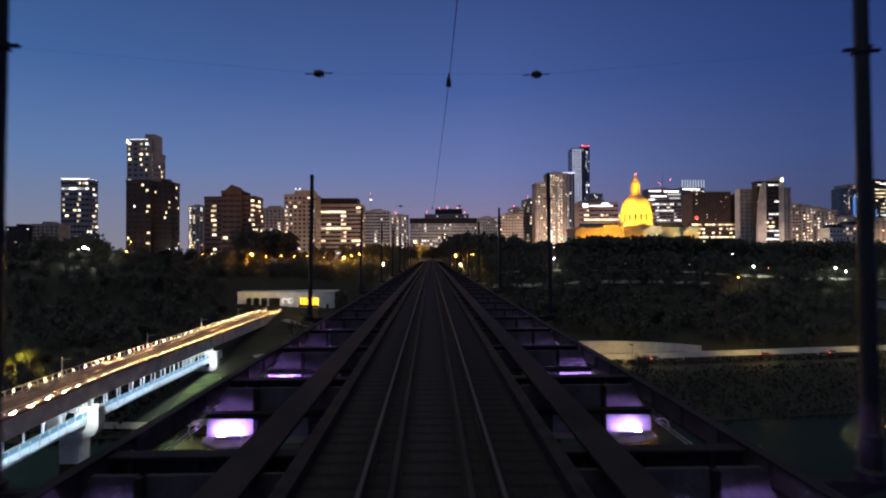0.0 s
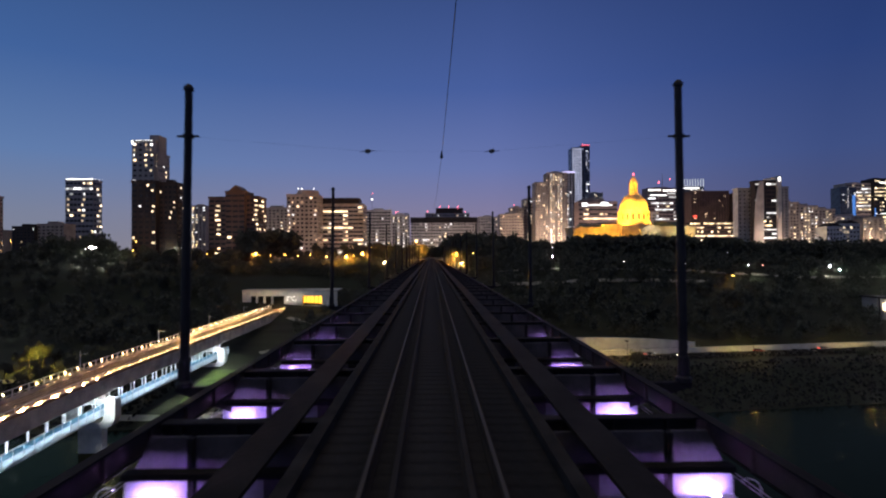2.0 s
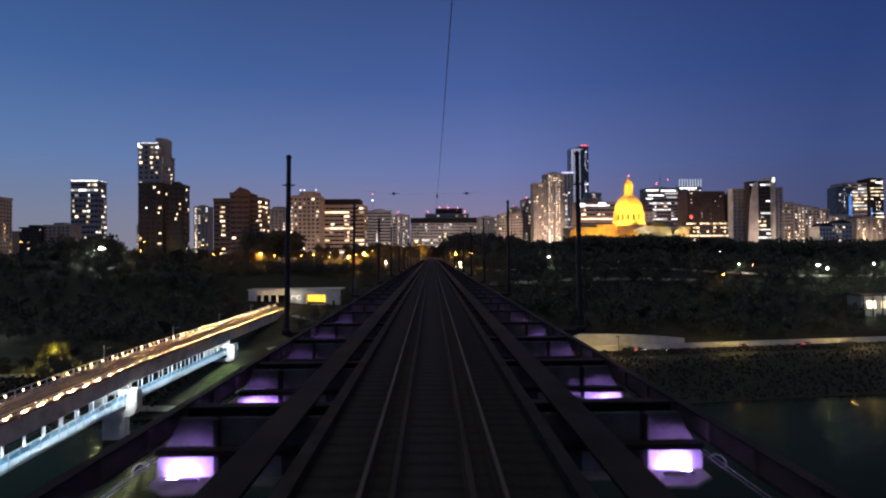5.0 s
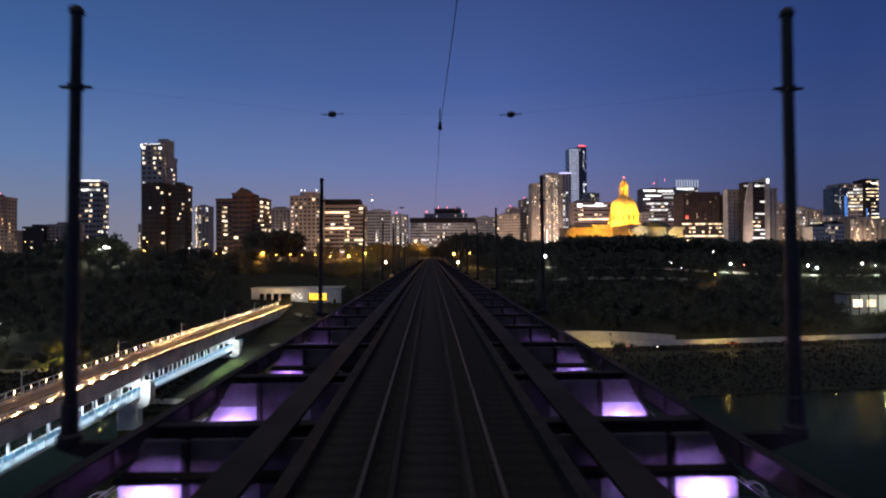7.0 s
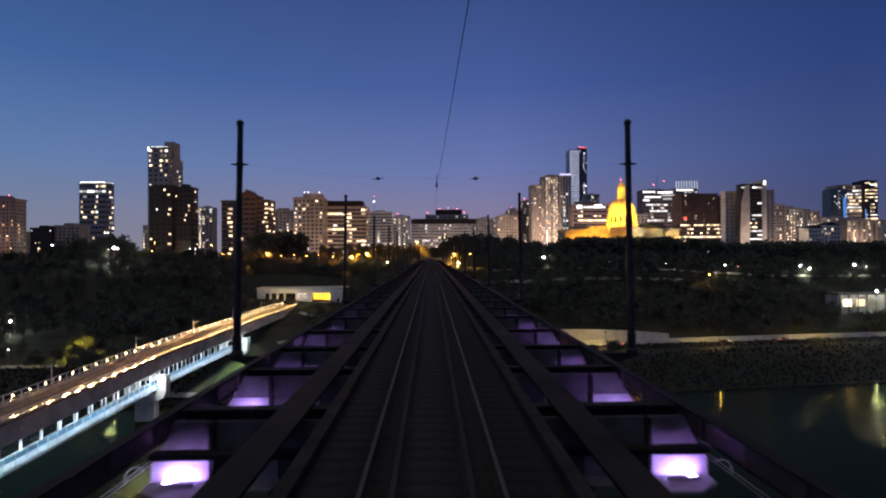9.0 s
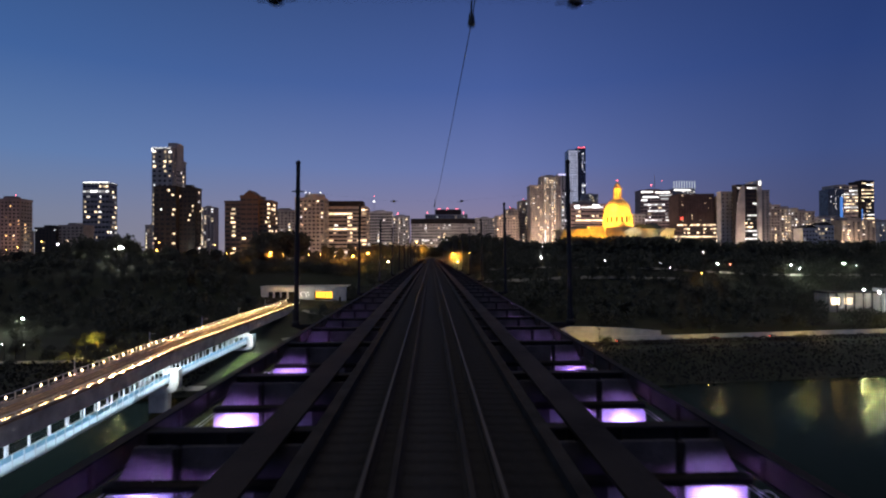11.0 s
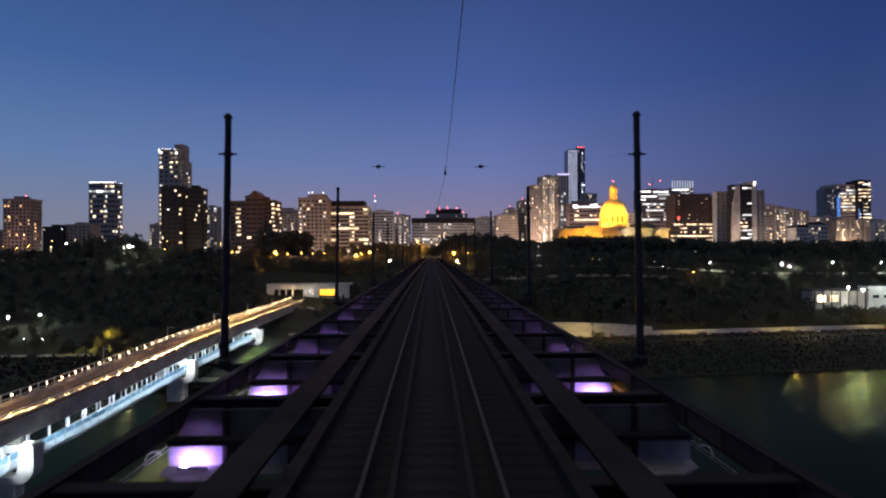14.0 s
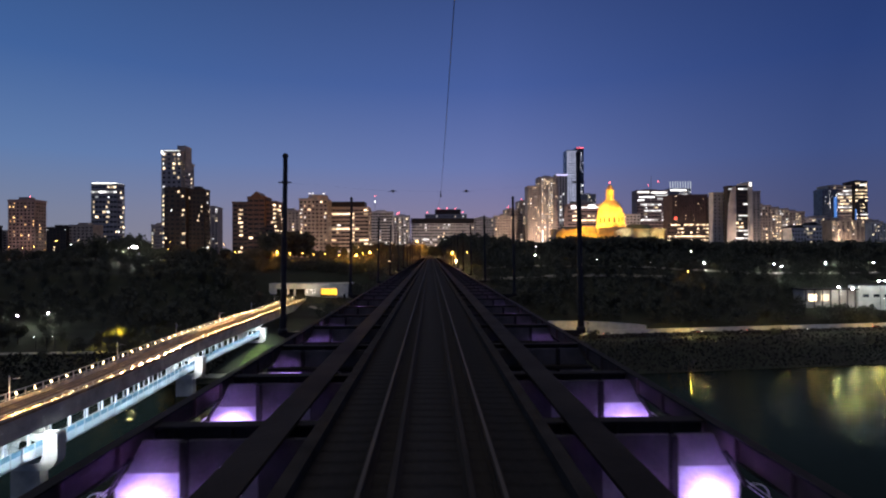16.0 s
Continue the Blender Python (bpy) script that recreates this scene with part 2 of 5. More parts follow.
def part(name, geo, material, parent=None, label="", smooth=False, kind=""):
    data = geo.mesh(name, material, smooth) if isinstance(geo, Geo) else geo
    ob = new(name, data)
    if parent:
        ob.parent = parent
    return tagged(ob, label, kind=kind)


def thing(name, label, category, at=(0, 0, 0), group="", kind=""):
    ob = new(name)
    ob.location = at
    return tagged(ob, label, category, group, kind)


def placed(name, mesh_data, parent, x, y, z, rz=0.0, label=""):
    ob = new(name, mesh_data)
    ob.parent = parent
    ob.location = (x, y, z)
    ob.rotation_euler = (0, 0, rz)
    return tagged(ob, label)


rng = random.Random(7)


# ---- ground, river ----
def smooth_step(a, b, v):
    t = np.clip((v - a) / (b - a), 0, 1)
    return t * t * (3 - 2 * t)


def ground_z(x, y):
    x, y = np.asarray(x, float), np.asarray(y, float)
    s = y - (163 + 0.12 * np.clip(x, -300, 400))
    right = np.interp(s, [-900, -400, -245, -222, -22, -12, 4, 22, 55, 58, 150, 185, 420], [0, 0, -44, -54, -54, -50.2, -47, -42.6, -42.6, -39.6, -9, -4.0, -1.5])
    left = np.interp(s, [-900, -400, -245, -222, -10, 0, 10, 60, 150, 161, 185, 230, 420], [0, 0, -44, -54, -54, -50.2, -47, -43, -31, -27, -12, -2.6, -1.5])
    w = smooth_step(-55, -10, x)
    z = left * (1 - w) + right * w
    return z


def build_ground():
    xs = np.concatenate([[-4600, -3000, -1800, -1100], np.linspace(-700, 700, 141), [1100, 1800, 3000, 4600]])
    ys = np.concatenate([[-4600, -2500, -1200], np.linspace(-500, 60, 29), np.linspace(64, 420, 120), np.linspace(440, 1000, 20), [1500, 2500, 4600]])
    gx, gy = np.meshgrid(xs, ys)
    gz = ground_z(gx, gy)
    rough = np.random.RandomState(3).rand(*gx.shape) - 0.5
    s = gy - (163 + 0.12 * np.clip(gx, -300, 400))
    near = (np.abs(gx) < 705) & (s > 62) & (gy < 420)
    gz = gz + rough * near * 0.9
    verts = np.stack([gx, gy, gz], -1).reshape(-1, 3)
    w = len(xs)
    faces = [(r * w + c, r * w + c + 1, (r + 1) * w + c + 1, (r + 1) * w + c) for r in range(len(ys) - 1) for c in range(w - 1)]
    me = bpy.data.meshes.new("ground")
    me.from_pydata(verts.tolist(), [], faces)
    me.polygons.foreach_set("use_smooth", [True] * len(me.polygons))
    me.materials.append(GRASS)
    tagged(new("ground", me), "dark grassy river bank and valley slopes at dusk", "ground", kind="structure")
    tagged(part("water", Geo().box(-1500, 1500, -90, 240, -53.5, -50.0), WATER), "dark rippled river reflecting lamps", "water", kind="structure")


build_ground()


def gz_at(x, y):
    return float(ground_z(x, y))


PANEL_FROST = bpy.data.materials.new("translucent_fence_panel")
PANEL_FROST.use_nodes = True
n_, l_ = PANEL_FROST.node_tree.nodes, PANEL_FROST.node_tree.links
t_ = n_.new("ShaderNodeBsdfTranslucent")
t_.inputs["Color"].default_value = (0.80, 0.88, 0.92, 1)
m_ = n_.new("ShaderNodeMixShader")
m_.inputs[0].default_value = 0.6
n_["Principled BSDF"].inputs["Base Color"].default_value = (0.75, 0.8, 0.84, 1)
l_.new(n_["Principled BSDF"].outputs[0], m_.inputs[1])
l_.new(t_.outputs[0], m_.inputs[2])
l_.new(m_.outputs[0], n_["Material Output"].inputs["Surface"])
PANEL_BLUE = PANEL_FROST.copy()
PANEL_BLUE.name = "bluish_frosted_glass"
PANEL_BLUE.node_tree.nodes["Principled BSDF"].inputs["Base Color"].default_value = (0.25, 0.42, 0.52, 1)
PANEL_BLUE.node_tree.nodes["Translucent BSDF"].inputs["Color"].default_value = (0.30, 0.52, 0.66, 1)


# ---- the railway bridge ----
BEAM_TOP, EDGE = -0.91, 5.5
# floor beams: panel lengths differ from span to span
BEAMS = [-56.8, -52.9, -48.7, -43.95, -38.8, -34.45, -29.8, -24.45, -20.45, -16.75, -12.55, -7.5, -2.85, 1.73, 6.45, 11.9, 16.9]
BEAMS = [-56.8 - 4.5 * k for k in range(9, 0, -1)] + BEAMS + [16.9 + 4.5 * k for k in range(1, 63)]
OPEN_JOINTS, UNLIT_JOINTS, LIT_TO = (-52.9, -48.7, -20.45, -12.55), (-43.95,), 160
bridge = thing("bridge", "dark maroon steel railway bridge deck lit by purple lamps", "bridge", kind="structure")


def beam_section(g, x0, x1, y, z1, z0):
    g.box(x0, x1, y - 0.15, y + 0.15, z1 - 0.04, z1)
    g.box(x0, x1, y - 0.15, y + 0.15, z0, z0 + 0.04)
    g.box(x0, x1, y - 0.015, y + 0.015, z0 + 0.04, z1 - 0.04)
    x = x0 + 0.4
    while x < x1:
        g.box(x - 0.04, x + 0.04, y - 0.11, y + 0.11, z0 + 0.04, z1 - 0.04)
        x += 1.1


beam_geo = Geo()
beam_section(beam_geo, -5.46, 5.46, 0, 0, -0.60)
beam_mesh = beam_geo.mesh("floor_beam", STEEL)
# truss joints under the deck: pale gusset with its ledge and lamp, dimmed web plates, post and strut
gusset_mesh = Geo().prism([(4.58, -1.29), (5.80, -1.29), (5.80, -0.95), (5.62, -0.66), (4.58, -0.66)], "y", 0.0, 0.05).mesh("gusset_panel", STEEL_LIGHT)
# web plates darker in colour, standing for the weaker lamplight on them
web_mesh = Geo().prism([(4.58, -0.656), (5.60, -0.656), (5.30, -0.06), (4.58, -0.06)], "y", 0.0, 0.05).box(1.70, 3.196, 0.0, 0.05, -1.29, -0.06).box(3.204, 4.456, 0.0, 0.05, -0.716, -0.06).box(4.0, 4.456, 0.0, 0.05, -1.29, -0.72).mesh("web_plate", STEEL_DIM)
inner_mesh = Geo().box(3.20, 3.996, 0.0, 0.05, -1.29, -0.72).mesh("inner_gusset", STEEL_LIGHT)
ledge_mesh = Geo().prism([(4.60, -0.004), (4.60, -0.80), (5.26, -0.80), (5.78, -0.40), (5.80, -0.004)], "z", -1.34, -1.295).box(4.555, 4.597, -0.80, -0.004, -1.33, -1.20).mesh("ledge", STEEL_LIGHT)
shelf_mesh = Geo().prism([(3.12, -0.004), (3.22, -0.40), (4.25, -0.40), (4.42, -0.004)], "z", -1.34, -1.295).mesh("inner_ledge", STEEL_LIGHT)
post_mesh = Geo().box(4.46, 4.576, -0.12, -0.004, -5.5, -0.06).mesh("truss_post", STEEL)
lamp_mesh = Geo().box(5.30, 5.46, -0.20, -0.13, -1.285, -1.235).box(4.85, 5.295, -0.22, -0.19, -1.285, -1.262).mesh("led_fixture", LED_PURPLE)
hood_mesh = Geo().box(4.82, 5.50, -0.27, -0.225, -1.29, -1.225).box(5.465, 5.50, -0.225, -0.13, -1.29, -1.24).mesh("lamp_hood", STEEL_LIGHT)
# small extra emitter, added to tint the inner plates purple
inner_fill_mesh = Geo().box(4.06, 4.20, -0.30, -0.27, -1.285, -1.255).mesh("led_fixture", LED_PURPLE)
strut_mesh = Geo().box(1.75, 5.66, -0.36, -0.075, -0.70, -0.62).box(1.75, 5.66, -0.36, -0.345, -0.74, -0.704).mesh("strut", STEEL)
brace_mesh = Geo().bar((5.48, -0.1, -0.35), (5.86, -0.1, -1.0), 0.045, 6).mesh("brace", STEEL)
loop_mesh = Geo()
for i in range(8):
    w0, w1 = radians(-60 + i * 30), radians(-30 + i * 30)
    loop_mesh.bar((5.96 + 0.11 * math.cos(w0), -0.5 + 0.3 * i / 8, -0.98 + 0.11 * math.sin(w0)), (5.96 + 0.11 * math.cos(w1), -0.5 + 0.3 * (i + 1) / 8, -0.98 + 0.11 * math.sin(w1)), 0.011, 5)
loop_mesh = loop_mesh.mesh("cable_loop", WHITE_PAINT)


def mirrored(me):
    c = me.copy()
    c.transform(Matrix.Diagonal((-1, 1, 1, 1)))
    c.flip_normals()
    return c


right_side = (gusset_mesh, ledge_mesh, shelf_mesh, post_mesh, lamp_mesh, inner_fill_mesh, strut_mesh, web_mesh, hood_mesh, loop_mesh, inner_mesh, brace_mesh)
sided = {1: right_side, -1: tuple(mirrored(m) for m in right_side)}
for k, y in enumerate(BEAMS):
    placed("floor_beam", beam_mesh, bridge, 0, y, BEAM_TOP)
    for s in (1, -1):
        gp, lg, sh, po, la, sl, st, wb, hd, lo, ig, br = sided[s]
        joint = placed("gusset_panel", gp, bridge, 0, y - 0.75, BEAM_TOP)
        placed("ledge", lg, joint, 0, 0, 0)
        placed("web_plate", wb, joint, 0, 0, 0)
        if s < 0 or y not in UNLIT_JOINTS:
            placed("led_fixture", la, joint, 0, 0, 0, label="glowing purple led floodlight")
        if y > LIT_TO:
            continue
        placed("inner_gusset", ig, joint, 0, 0, 0)
        placed("inner_ledge", sh, joint, 0, 0, 0)
        placed("truss_post", po, joint, 0, 0, 0)
        placed("lamp_hood", hd, joint, 0, 0, 0)
        if k % 2 == 0:
            placed("cable_loop", lo, joint, 0, 0, 0)
        if k % 4:
            placed("led_fixture", sl, joint, 0, 0, 0, label="small purple glow added to light the inner plates")
        if y in OPEN_JOINTS:
            placed("brace", br, joint, 0, 0, 0)
        else:
            placed("strut", st, joint, 0, 0, 0)
Y0, Y1 = BEAMS[0] - 2.2, BEAMS[-1] + 2.2
for s in (1, -1):
    for a, b in ((2.64, 2.88), (3.04, 3.28)):
        part("stringer_flange", Geo().box(s * a, s * b, Y0, Y1, BEAM_TOP + 0.004, BEAM_TOP + 0.04), STEEL, bridge)
        part("stringer_web", Geo().box(s * (a + 0.1), s * (b - 0.1), Y0, Y1, BEAM_TOP - 0.12, BEAM_TOP), STEEL, bridge)
    part("stringer_cover", Geo().box(s * 2.64, s * 3.28, Y0, Y1, BEAM_TOP + 0.044, BEAM_TOP + 0.07), STEEL, bridge)
    part("track_girder", Geo().box(s * 1.24, s * 1.54, Y0, Y1, BEAM_TOP + 0.004, -0.404), STEEL, bridge)
    part("fascia_web", Geo().box(s * EDGE, s * (EDGE + 0.03), Y0, Y1, -1.30, -0.89), STEEL_FASCIA, bridge, "dull maroon fascia plate")
    part("fascia_flange", Geo().box(s * (EDGE - 0.08), s * (EDGE + 0.13), Y0, Y1, -0.886, -0.85), STEEL, bridge)
    part("fascia_flange", Geo().box(s * (EDGE - 0.04), s * (EDGE + 0.13), Y0, Y1, -1.34, -1.304), STEEL, bridge)
    for cz in (-1.90, -1.98):
        part("conduit", Geo().bar((s * 5.98, Y0, cz), (s * 5.98, Y1, cz), 0.014, 6), STEEL_LIGHT, bridge, "pale cable conduit")
    part("lower_chord", Geo().box(s * 4.0, s * 4.5, Y0, Y1, -6.4, -5.9), STEEL, bridge)
part("road_deck", Geo().box(-3.9, 3.9, Y0, Y1, -7.0, -6.5), ASPHALT, bridge)
stiff_mesh = {s: Geo().box(s * (EDGE - 0.07), s * (EDGE - 0.003), -0.03, 0.03, -1.30, -0.89).mesh("fascia_stiffener", STEEL_FASCIA) for s in (1, -1)}
y = Y0 + 0.5
for k in range(150):
    for s in (1, -1):
        placed("fascia_stiffener", stiff_mesh[s], bridge, 0, y, 0)
    y += 1.497

track = thing("railway_track", "worn railway track on dark timber ties across the bridge", "railway track", kind="structure")
for s in (1, -1):
    prof = [(-0.065, -0.16), (0.065, -0.16), (0.065, -0.145), (0.012, -0.13), (0.012, -0.035), (0.036, -0.028), (0.036, -0.006), (0.028, 0), (-0.028, 0), (-0.036, -0.006), (-0.036, -0.028), (-0.012, -0.035), (-0.012, -0.13), (-0.065, -0.145)]
    part("rail", Geo().prism([(s * 0.7535 + u, w) for u, w in prof], "y", Y0, 900), RUSTY, track, "dull steel rail with a worn head")
    part("running_surface", Geo().box(s * 0.7535 - 0.020, s * 0.7535 + 0.020, Y0, 900, 0.001, 0.004), RAILHEAD, track, "worn shiny rail head")
    part("guard_rail", Geo().prism([(s * 0.42 + u, w - 0.02) for u, w in prof], "y", Y0, Y1), RUSTY, track, "dull rusty inner guard rail")
    part("edge_timber", Geo().box(s * 1.48, s * 1.66, Y0, Y1, -0.16, 0.0), TIMBER, track)
tie_mesh = Geo().box(-1.66, 1.66, -0.168, 0.168, -0.40, -0.165).mesh("tie", TIMBER)
for k in range(300):
    placed("tie", tie_mesh, track, rng.uniform(-0.03, 0.03), -66 + k * 0.36, 0)
g = Geo()
y = Y0
while y < Y1:
    if y < -66.2 or y > -66 + 300 * 0.36 - 0.2:
        g.box(-1.66, 1.66, y - 0.168, y + 0.168, -0.40, -0.165)
    y += 0.36
part("ties", g, TIMBER, track, kind="stuff")


# ---- trolley poles, span wires, trolley wire ----
POLE_ROWS = [5.75 - 22.46 * 4, -61.63, -38.72, -16.85, 5.75, 28.5] + [28.5 + 22.46 * k for k in range(1, 13)]


def pole(x, y, top, lean):
    p = thing("trolley_pole", "dark round steel trolley pole with a cap and wire collar", "pole", (x, y, -1.2), "trolley poles along the bridge")
    h = top + 1.2
    s = -math.copysign(1, x)
    dx = s * lean
    g = Geo().bar((0, 0, 0), (dx * 0.5, 0, h * 0.5), 0.13, 14, 0.125).bar((dx * 0.5, 0, h * 0.5), (dx * 0.93, 0, h - 0.55), 0.115, 14, 0.105)
    shaft = part("shaft", g, POLE, p)
    g = Geo().lathe(dx * 0.93, 0, [(0.105, h - 0.55), (0.105, h - 0.20), (0.135, h - 0.19), (0.135, h - 0.11), (0.09, h - 0.04), (0.02, h)], 14)
    part("cap", g, POLE, shaft)
    zc = 5.78 + 1.2
    xc = dx * zc / h
    g = Geo().lathe(xc, 0, [(0.15, zc - 0.05), (0.15, zc + 0.05)], 14)
    g.box(xc - 0.30, xc + 0.30, -0.03, 0.03, zc - 0.025, zc + 0.025)
    part("collar", g, POLE, shaft)
    g = Geo().lathe(0, 0, [(0.22, 0), (0.22, 0.12), (0.16, 0.18), (0.16, 0.7), (0.14, 0.75)], 12)
    part("base", g, POLE, p)
    u = EDGE + 0.06 - abs(x)
    part("outrigger", Geo().prism([(-s * 0.2, 0.0), (-s * 0.2, -0.12), (-s * u * 0.0 + s * abs(u), -0.7), (s * abs(u), 0.0)], "y", -0.09, 0.09), STEEL, p, "steel bracket carrying the pole")
    return p


def span(y, lx, rx, z, thick=0.0012):
    sw = thing("span_wire", "thin steel span wire with two black insulators", "cable", (0, y, 5.78), "span wires between the poles")
    dz = z - 5.78
    for a, b in (((-6.9, 0), (lx, dz)), ((lx, dz), (rx, dz)), ((rx, dz), (6.9, 0))):
        part("wire", Geo().bar((a[0], 0, a[1]), (b[0], 0, b[1]), thick, 5), POLE, sw)
    for x in (lx, rx):
        g = Geo()
        for i in range(4):
            u = x - 0.060 + i * 0.04
            g.bar((u - 0.016, 0, dz), (u + 0.016, 0, dz), 0.046 + 0.016 * (i in (1, 2)), 12)
        g.bar((x - 0.22, 0, dz - 0.012), (x + 0.22, 0, dz + 0.012), 0.010, 6)
        part("insulator", g, INSULATOR, sw, "black ribbed strain insulator")


TOPS = {5.75: (7.25, 7.40), -16.85: (7.42, 7.46), -38.72: (7.15, 7.25), 28.5: (7.25, 7.35)}
INS = {-16.85: (-1.94, 1.64, 5.25), -38.72: (-1.76, 1.68, 5.36)}
AT = {-16.85: (-7.0, 7.3), -38.72: (-6.80, 6.98), 5.75: (-6.8, 7.05)}
DROP = {-16.85: -0.22, -38.72: -0.08}
hangs = []
for i, y in enumerate(POLE_ROWS):
    lt, rt = TOPS.get(y, (7.3, 7.3))
    lx, rx = AT.get(y, (-7.0, 7.0))
    pole(lx - 0.09, y, lt, 0.14)
    pole(rx + 0.09, y, rt, 0.09)
    span(y, *INS.get(y, (-1.77, 1.72, 5.36)))
    hangs.append((y, DROP.get(y, 0.0)))
wire = thing("trolley_wire", "thin black overhead trolley wire with small hangers", "cable", (0, 0, 5.2))
ZIG = {-61.63: 0.22, -38.72: 0.48, -16.85: 0.21, 5.75: 0.30, 28.5: 0.12}
for (ya, za), (yb, zb) in zip(hangs, hangs[1:]):
    xa, xb = ZIG.get(ya, 0.1), ZIG.get(yb, 0.1)
    for j in range(6):
        t0, t1 = j / 6, (j + 1) / 6
        sag = lambda t: -0.10 * 4 * t * (1 - t)
        part("wire", Geo().bar((xa + (xb - xa) * t0, ya + (yb - ya) * t0, za + (zb - za) * t0 + sag(t0)), (xa + (xb - xa) * t1, ya + (yb - ya) * t1, za + (zb - za) * t1 + sag(t1)), 0.0055, 5), POLE, wire)
    part("hanger", Geo().bar((xa, ya, za - 0.04), (xa, ya, za + 0.10), 0.045, 8, 0.03).bar((xa, ya, za + 0.10), (xa, ya, 0.17), 0.012, 6), INSULATOR, wire)


# ---- light rail bridge beside the river crossing ----
lrt = thing("light_rail_bridge", "concrete light rail bridge with golden parapet lamps, lit walkway below", "bridge", (0, 0, 0))
LX0, LX1, LZ = -90.2, -81.8, -29.5
LY0, LY1 = -70.0, 312.0


def lrt_x(y):
    t = min(1.0, max(0.0, (y - 55) / 100))
    return -5.2 * t * t * (3 - 2 * t)


def lrt_seg(geo_fn, end=LY1):
    g = Geo()
    ys = [LY0, 20, 55, 70, 85, 100, 115, 130, 145, 155, 222, LY1]
    ys = [v for v in ys if v <= end]
    for a, b in zip(ys, ys[1:]):
        geo_fn(g, a, b, lrt_x(a), lrt_x(b))
    return g


def slab(g, a, b, xa, xb, x0, x1, z0, z1):
    k = len(g.v)
    g.v += [(x0 + xa, a, z0), (x1 + xa, a, z0), (x1 + xb, b, z0), (x0 + xb, b, z0), (x0 + xa, a, z1), (x1 + xa, a, z1), (x1 + xb, b, z1), (x0 + xb, b, z1)]
    g.f += [(k, k + 3, k + 2, k + 1), (k + 4, k + 5, k + 6, k + 7), (k, k + 1, k + 5, k + 4), (k + 1, k + 2, k + 6, k + 5), (k + 2, k + 3, k + 7, k + 6), (k + 3, k, k + 4, k + 7)]


part("deck", lrt_seg(lambda g, a, b, p, q: slab(g, a, b, p, q, LX0, LX1, LZ - 0.5, LZ)), BALLAST, lrt)
part("girder", lrt_seg(lambda g, a, b, p, q: slab(g, a, b, p, q, LX0 + 1.2, LX1 - 0.5, LZ - 4.75, LZ - 0.5)), CONCRETE, lrt)
for x, zp, rails in ((LX0, 0.9, (1.25, 2.45)), (LX1 - 0.25, 0.45, (1.15,))):
    parapet = part("parapet", lrt_seg(lambda g, a, b, p, q: slab(g, a, b, p, q, x, x + 0.25, LZ, LZ + zp)), CONCRETE, lrt)
    for zr in rails:
        part("handrail", lrt_seg(lambda g, a, b, p, q: slab(g, a, b, p, q, x + 0.06, x + 0.18, LZ + zr, LZ + zr + 0.12)), WHITE_PAINT, parapet, "white painted handrail")
for x in (-88.6, -87.2, -85.0, -83.6):
    part("rail", lrt_seg(lambda g, a, b, p, q: slab(g, a, b, p, q, x, x + 0.12, LZ + 0.02, LZ + 0.2)), RAIL_LAMPLIT, lrt)
bulb_w = Geo().box(0.26, 0.36, -0.13, 0.13, 1.85, 2.02).mesh("lamp", LAMP_GOLD)
bulb_e = Geo().box(0.02, 0.07, -1.0, -0.62, 0.62, 0.66).box(0.02, 0.07, -0.2, 0.18, 0.62, 0.66).box(0.02, 0.07, 0.6, 0.98, 0.62, 0.66).mesh("lamp", LAMP_DASH)
# glowing strip hidden behind the east parapet, added to brighten the deck
strip = Geo().box(-0.33, -0.27, -2.5, 2.5, 0.30, 0.36).mesh("strip_lamp", FILL_STRIP)
stud_lamp = Geo().box(0.002, 0.05, -0.06, 0.06, -0.05, 0.05).mesh("stud_lamp", STUD_GLOW)
stud = Geo().box(0, 0.12, -0.06, 0.06, 0.4, 1.2).mesh("post", WHITE_PAINT)
stud_w = Geo().box(0, 0.14, -0.09, 0.09, 0.85, 2.5).mesh("post", WHITE_PAINT)
y = -60.0
while y < 306:
    dx = lrt_x(y)
    placed("lamp", bulb_w, lrt, LX0 + dx, y, LZ)
    placed("lamp", bulb_e, lrt, LX1 + dx, y, LZ)
    placed("strip_lamp", strip, lrt, LX1 + dx, y + 2.7, LZ)
    placed("stud_lamp", stud_lamp, lrt, LX1 - 0.5 + dx, y + 2.7, LZ - 2.4)
    for j in (0, 2.7):
        placed("post", stud_w, lrt, LX0 + 0.06 + dx, y + j, LZ)
        placed("post", stud, lrt, LX1 - 0.2 + dx, y + j, LZ)
    y += 5.4
mast = Geo().bar((0, 0, 0), (0, 0, 6.5), 0.12, 8, 0.09)
mast.bar((0, 0, 5.7), (2.2, 0, 6.0), 0.05, 6)
mast_mesh = mast.mesh("catenary_mast", WHITE_PAINT)
for y in (10, 52, 94, 136, 178, 220, 262):
    placed("catenary_mast", mast_mesh, lrt, LX0 - 0.14 + lrt_x(y), y, LZ - 0.4)
# walkway slung below
WZ = -39.3
walkway = part("walkway", lrt_seg(lambda g, a, b, p, q: slab(g, a, b, p, q, -88.3, -82.8, WZ - 0.5, WZ), 222), CONCRETE_PALE, lrt)
part("walkway_fence", lrt_seg(lambda g, a, b, p, q: slab(g, a, b, p, q, -82.75, -82.68, WZ - 0.75, WZ + 1.35), 222), PANEL_FROST, walkway, "white lit fence panels")
part("fence_glass", lrt_seg(lambda g, a, b, p, q: slab(g, a, b, p, q, -82.74, -82.69, WZ + 1.36, WZ + 2.5), 222), PANEL_BLUE, walkway, "bluish frosted glass strip")
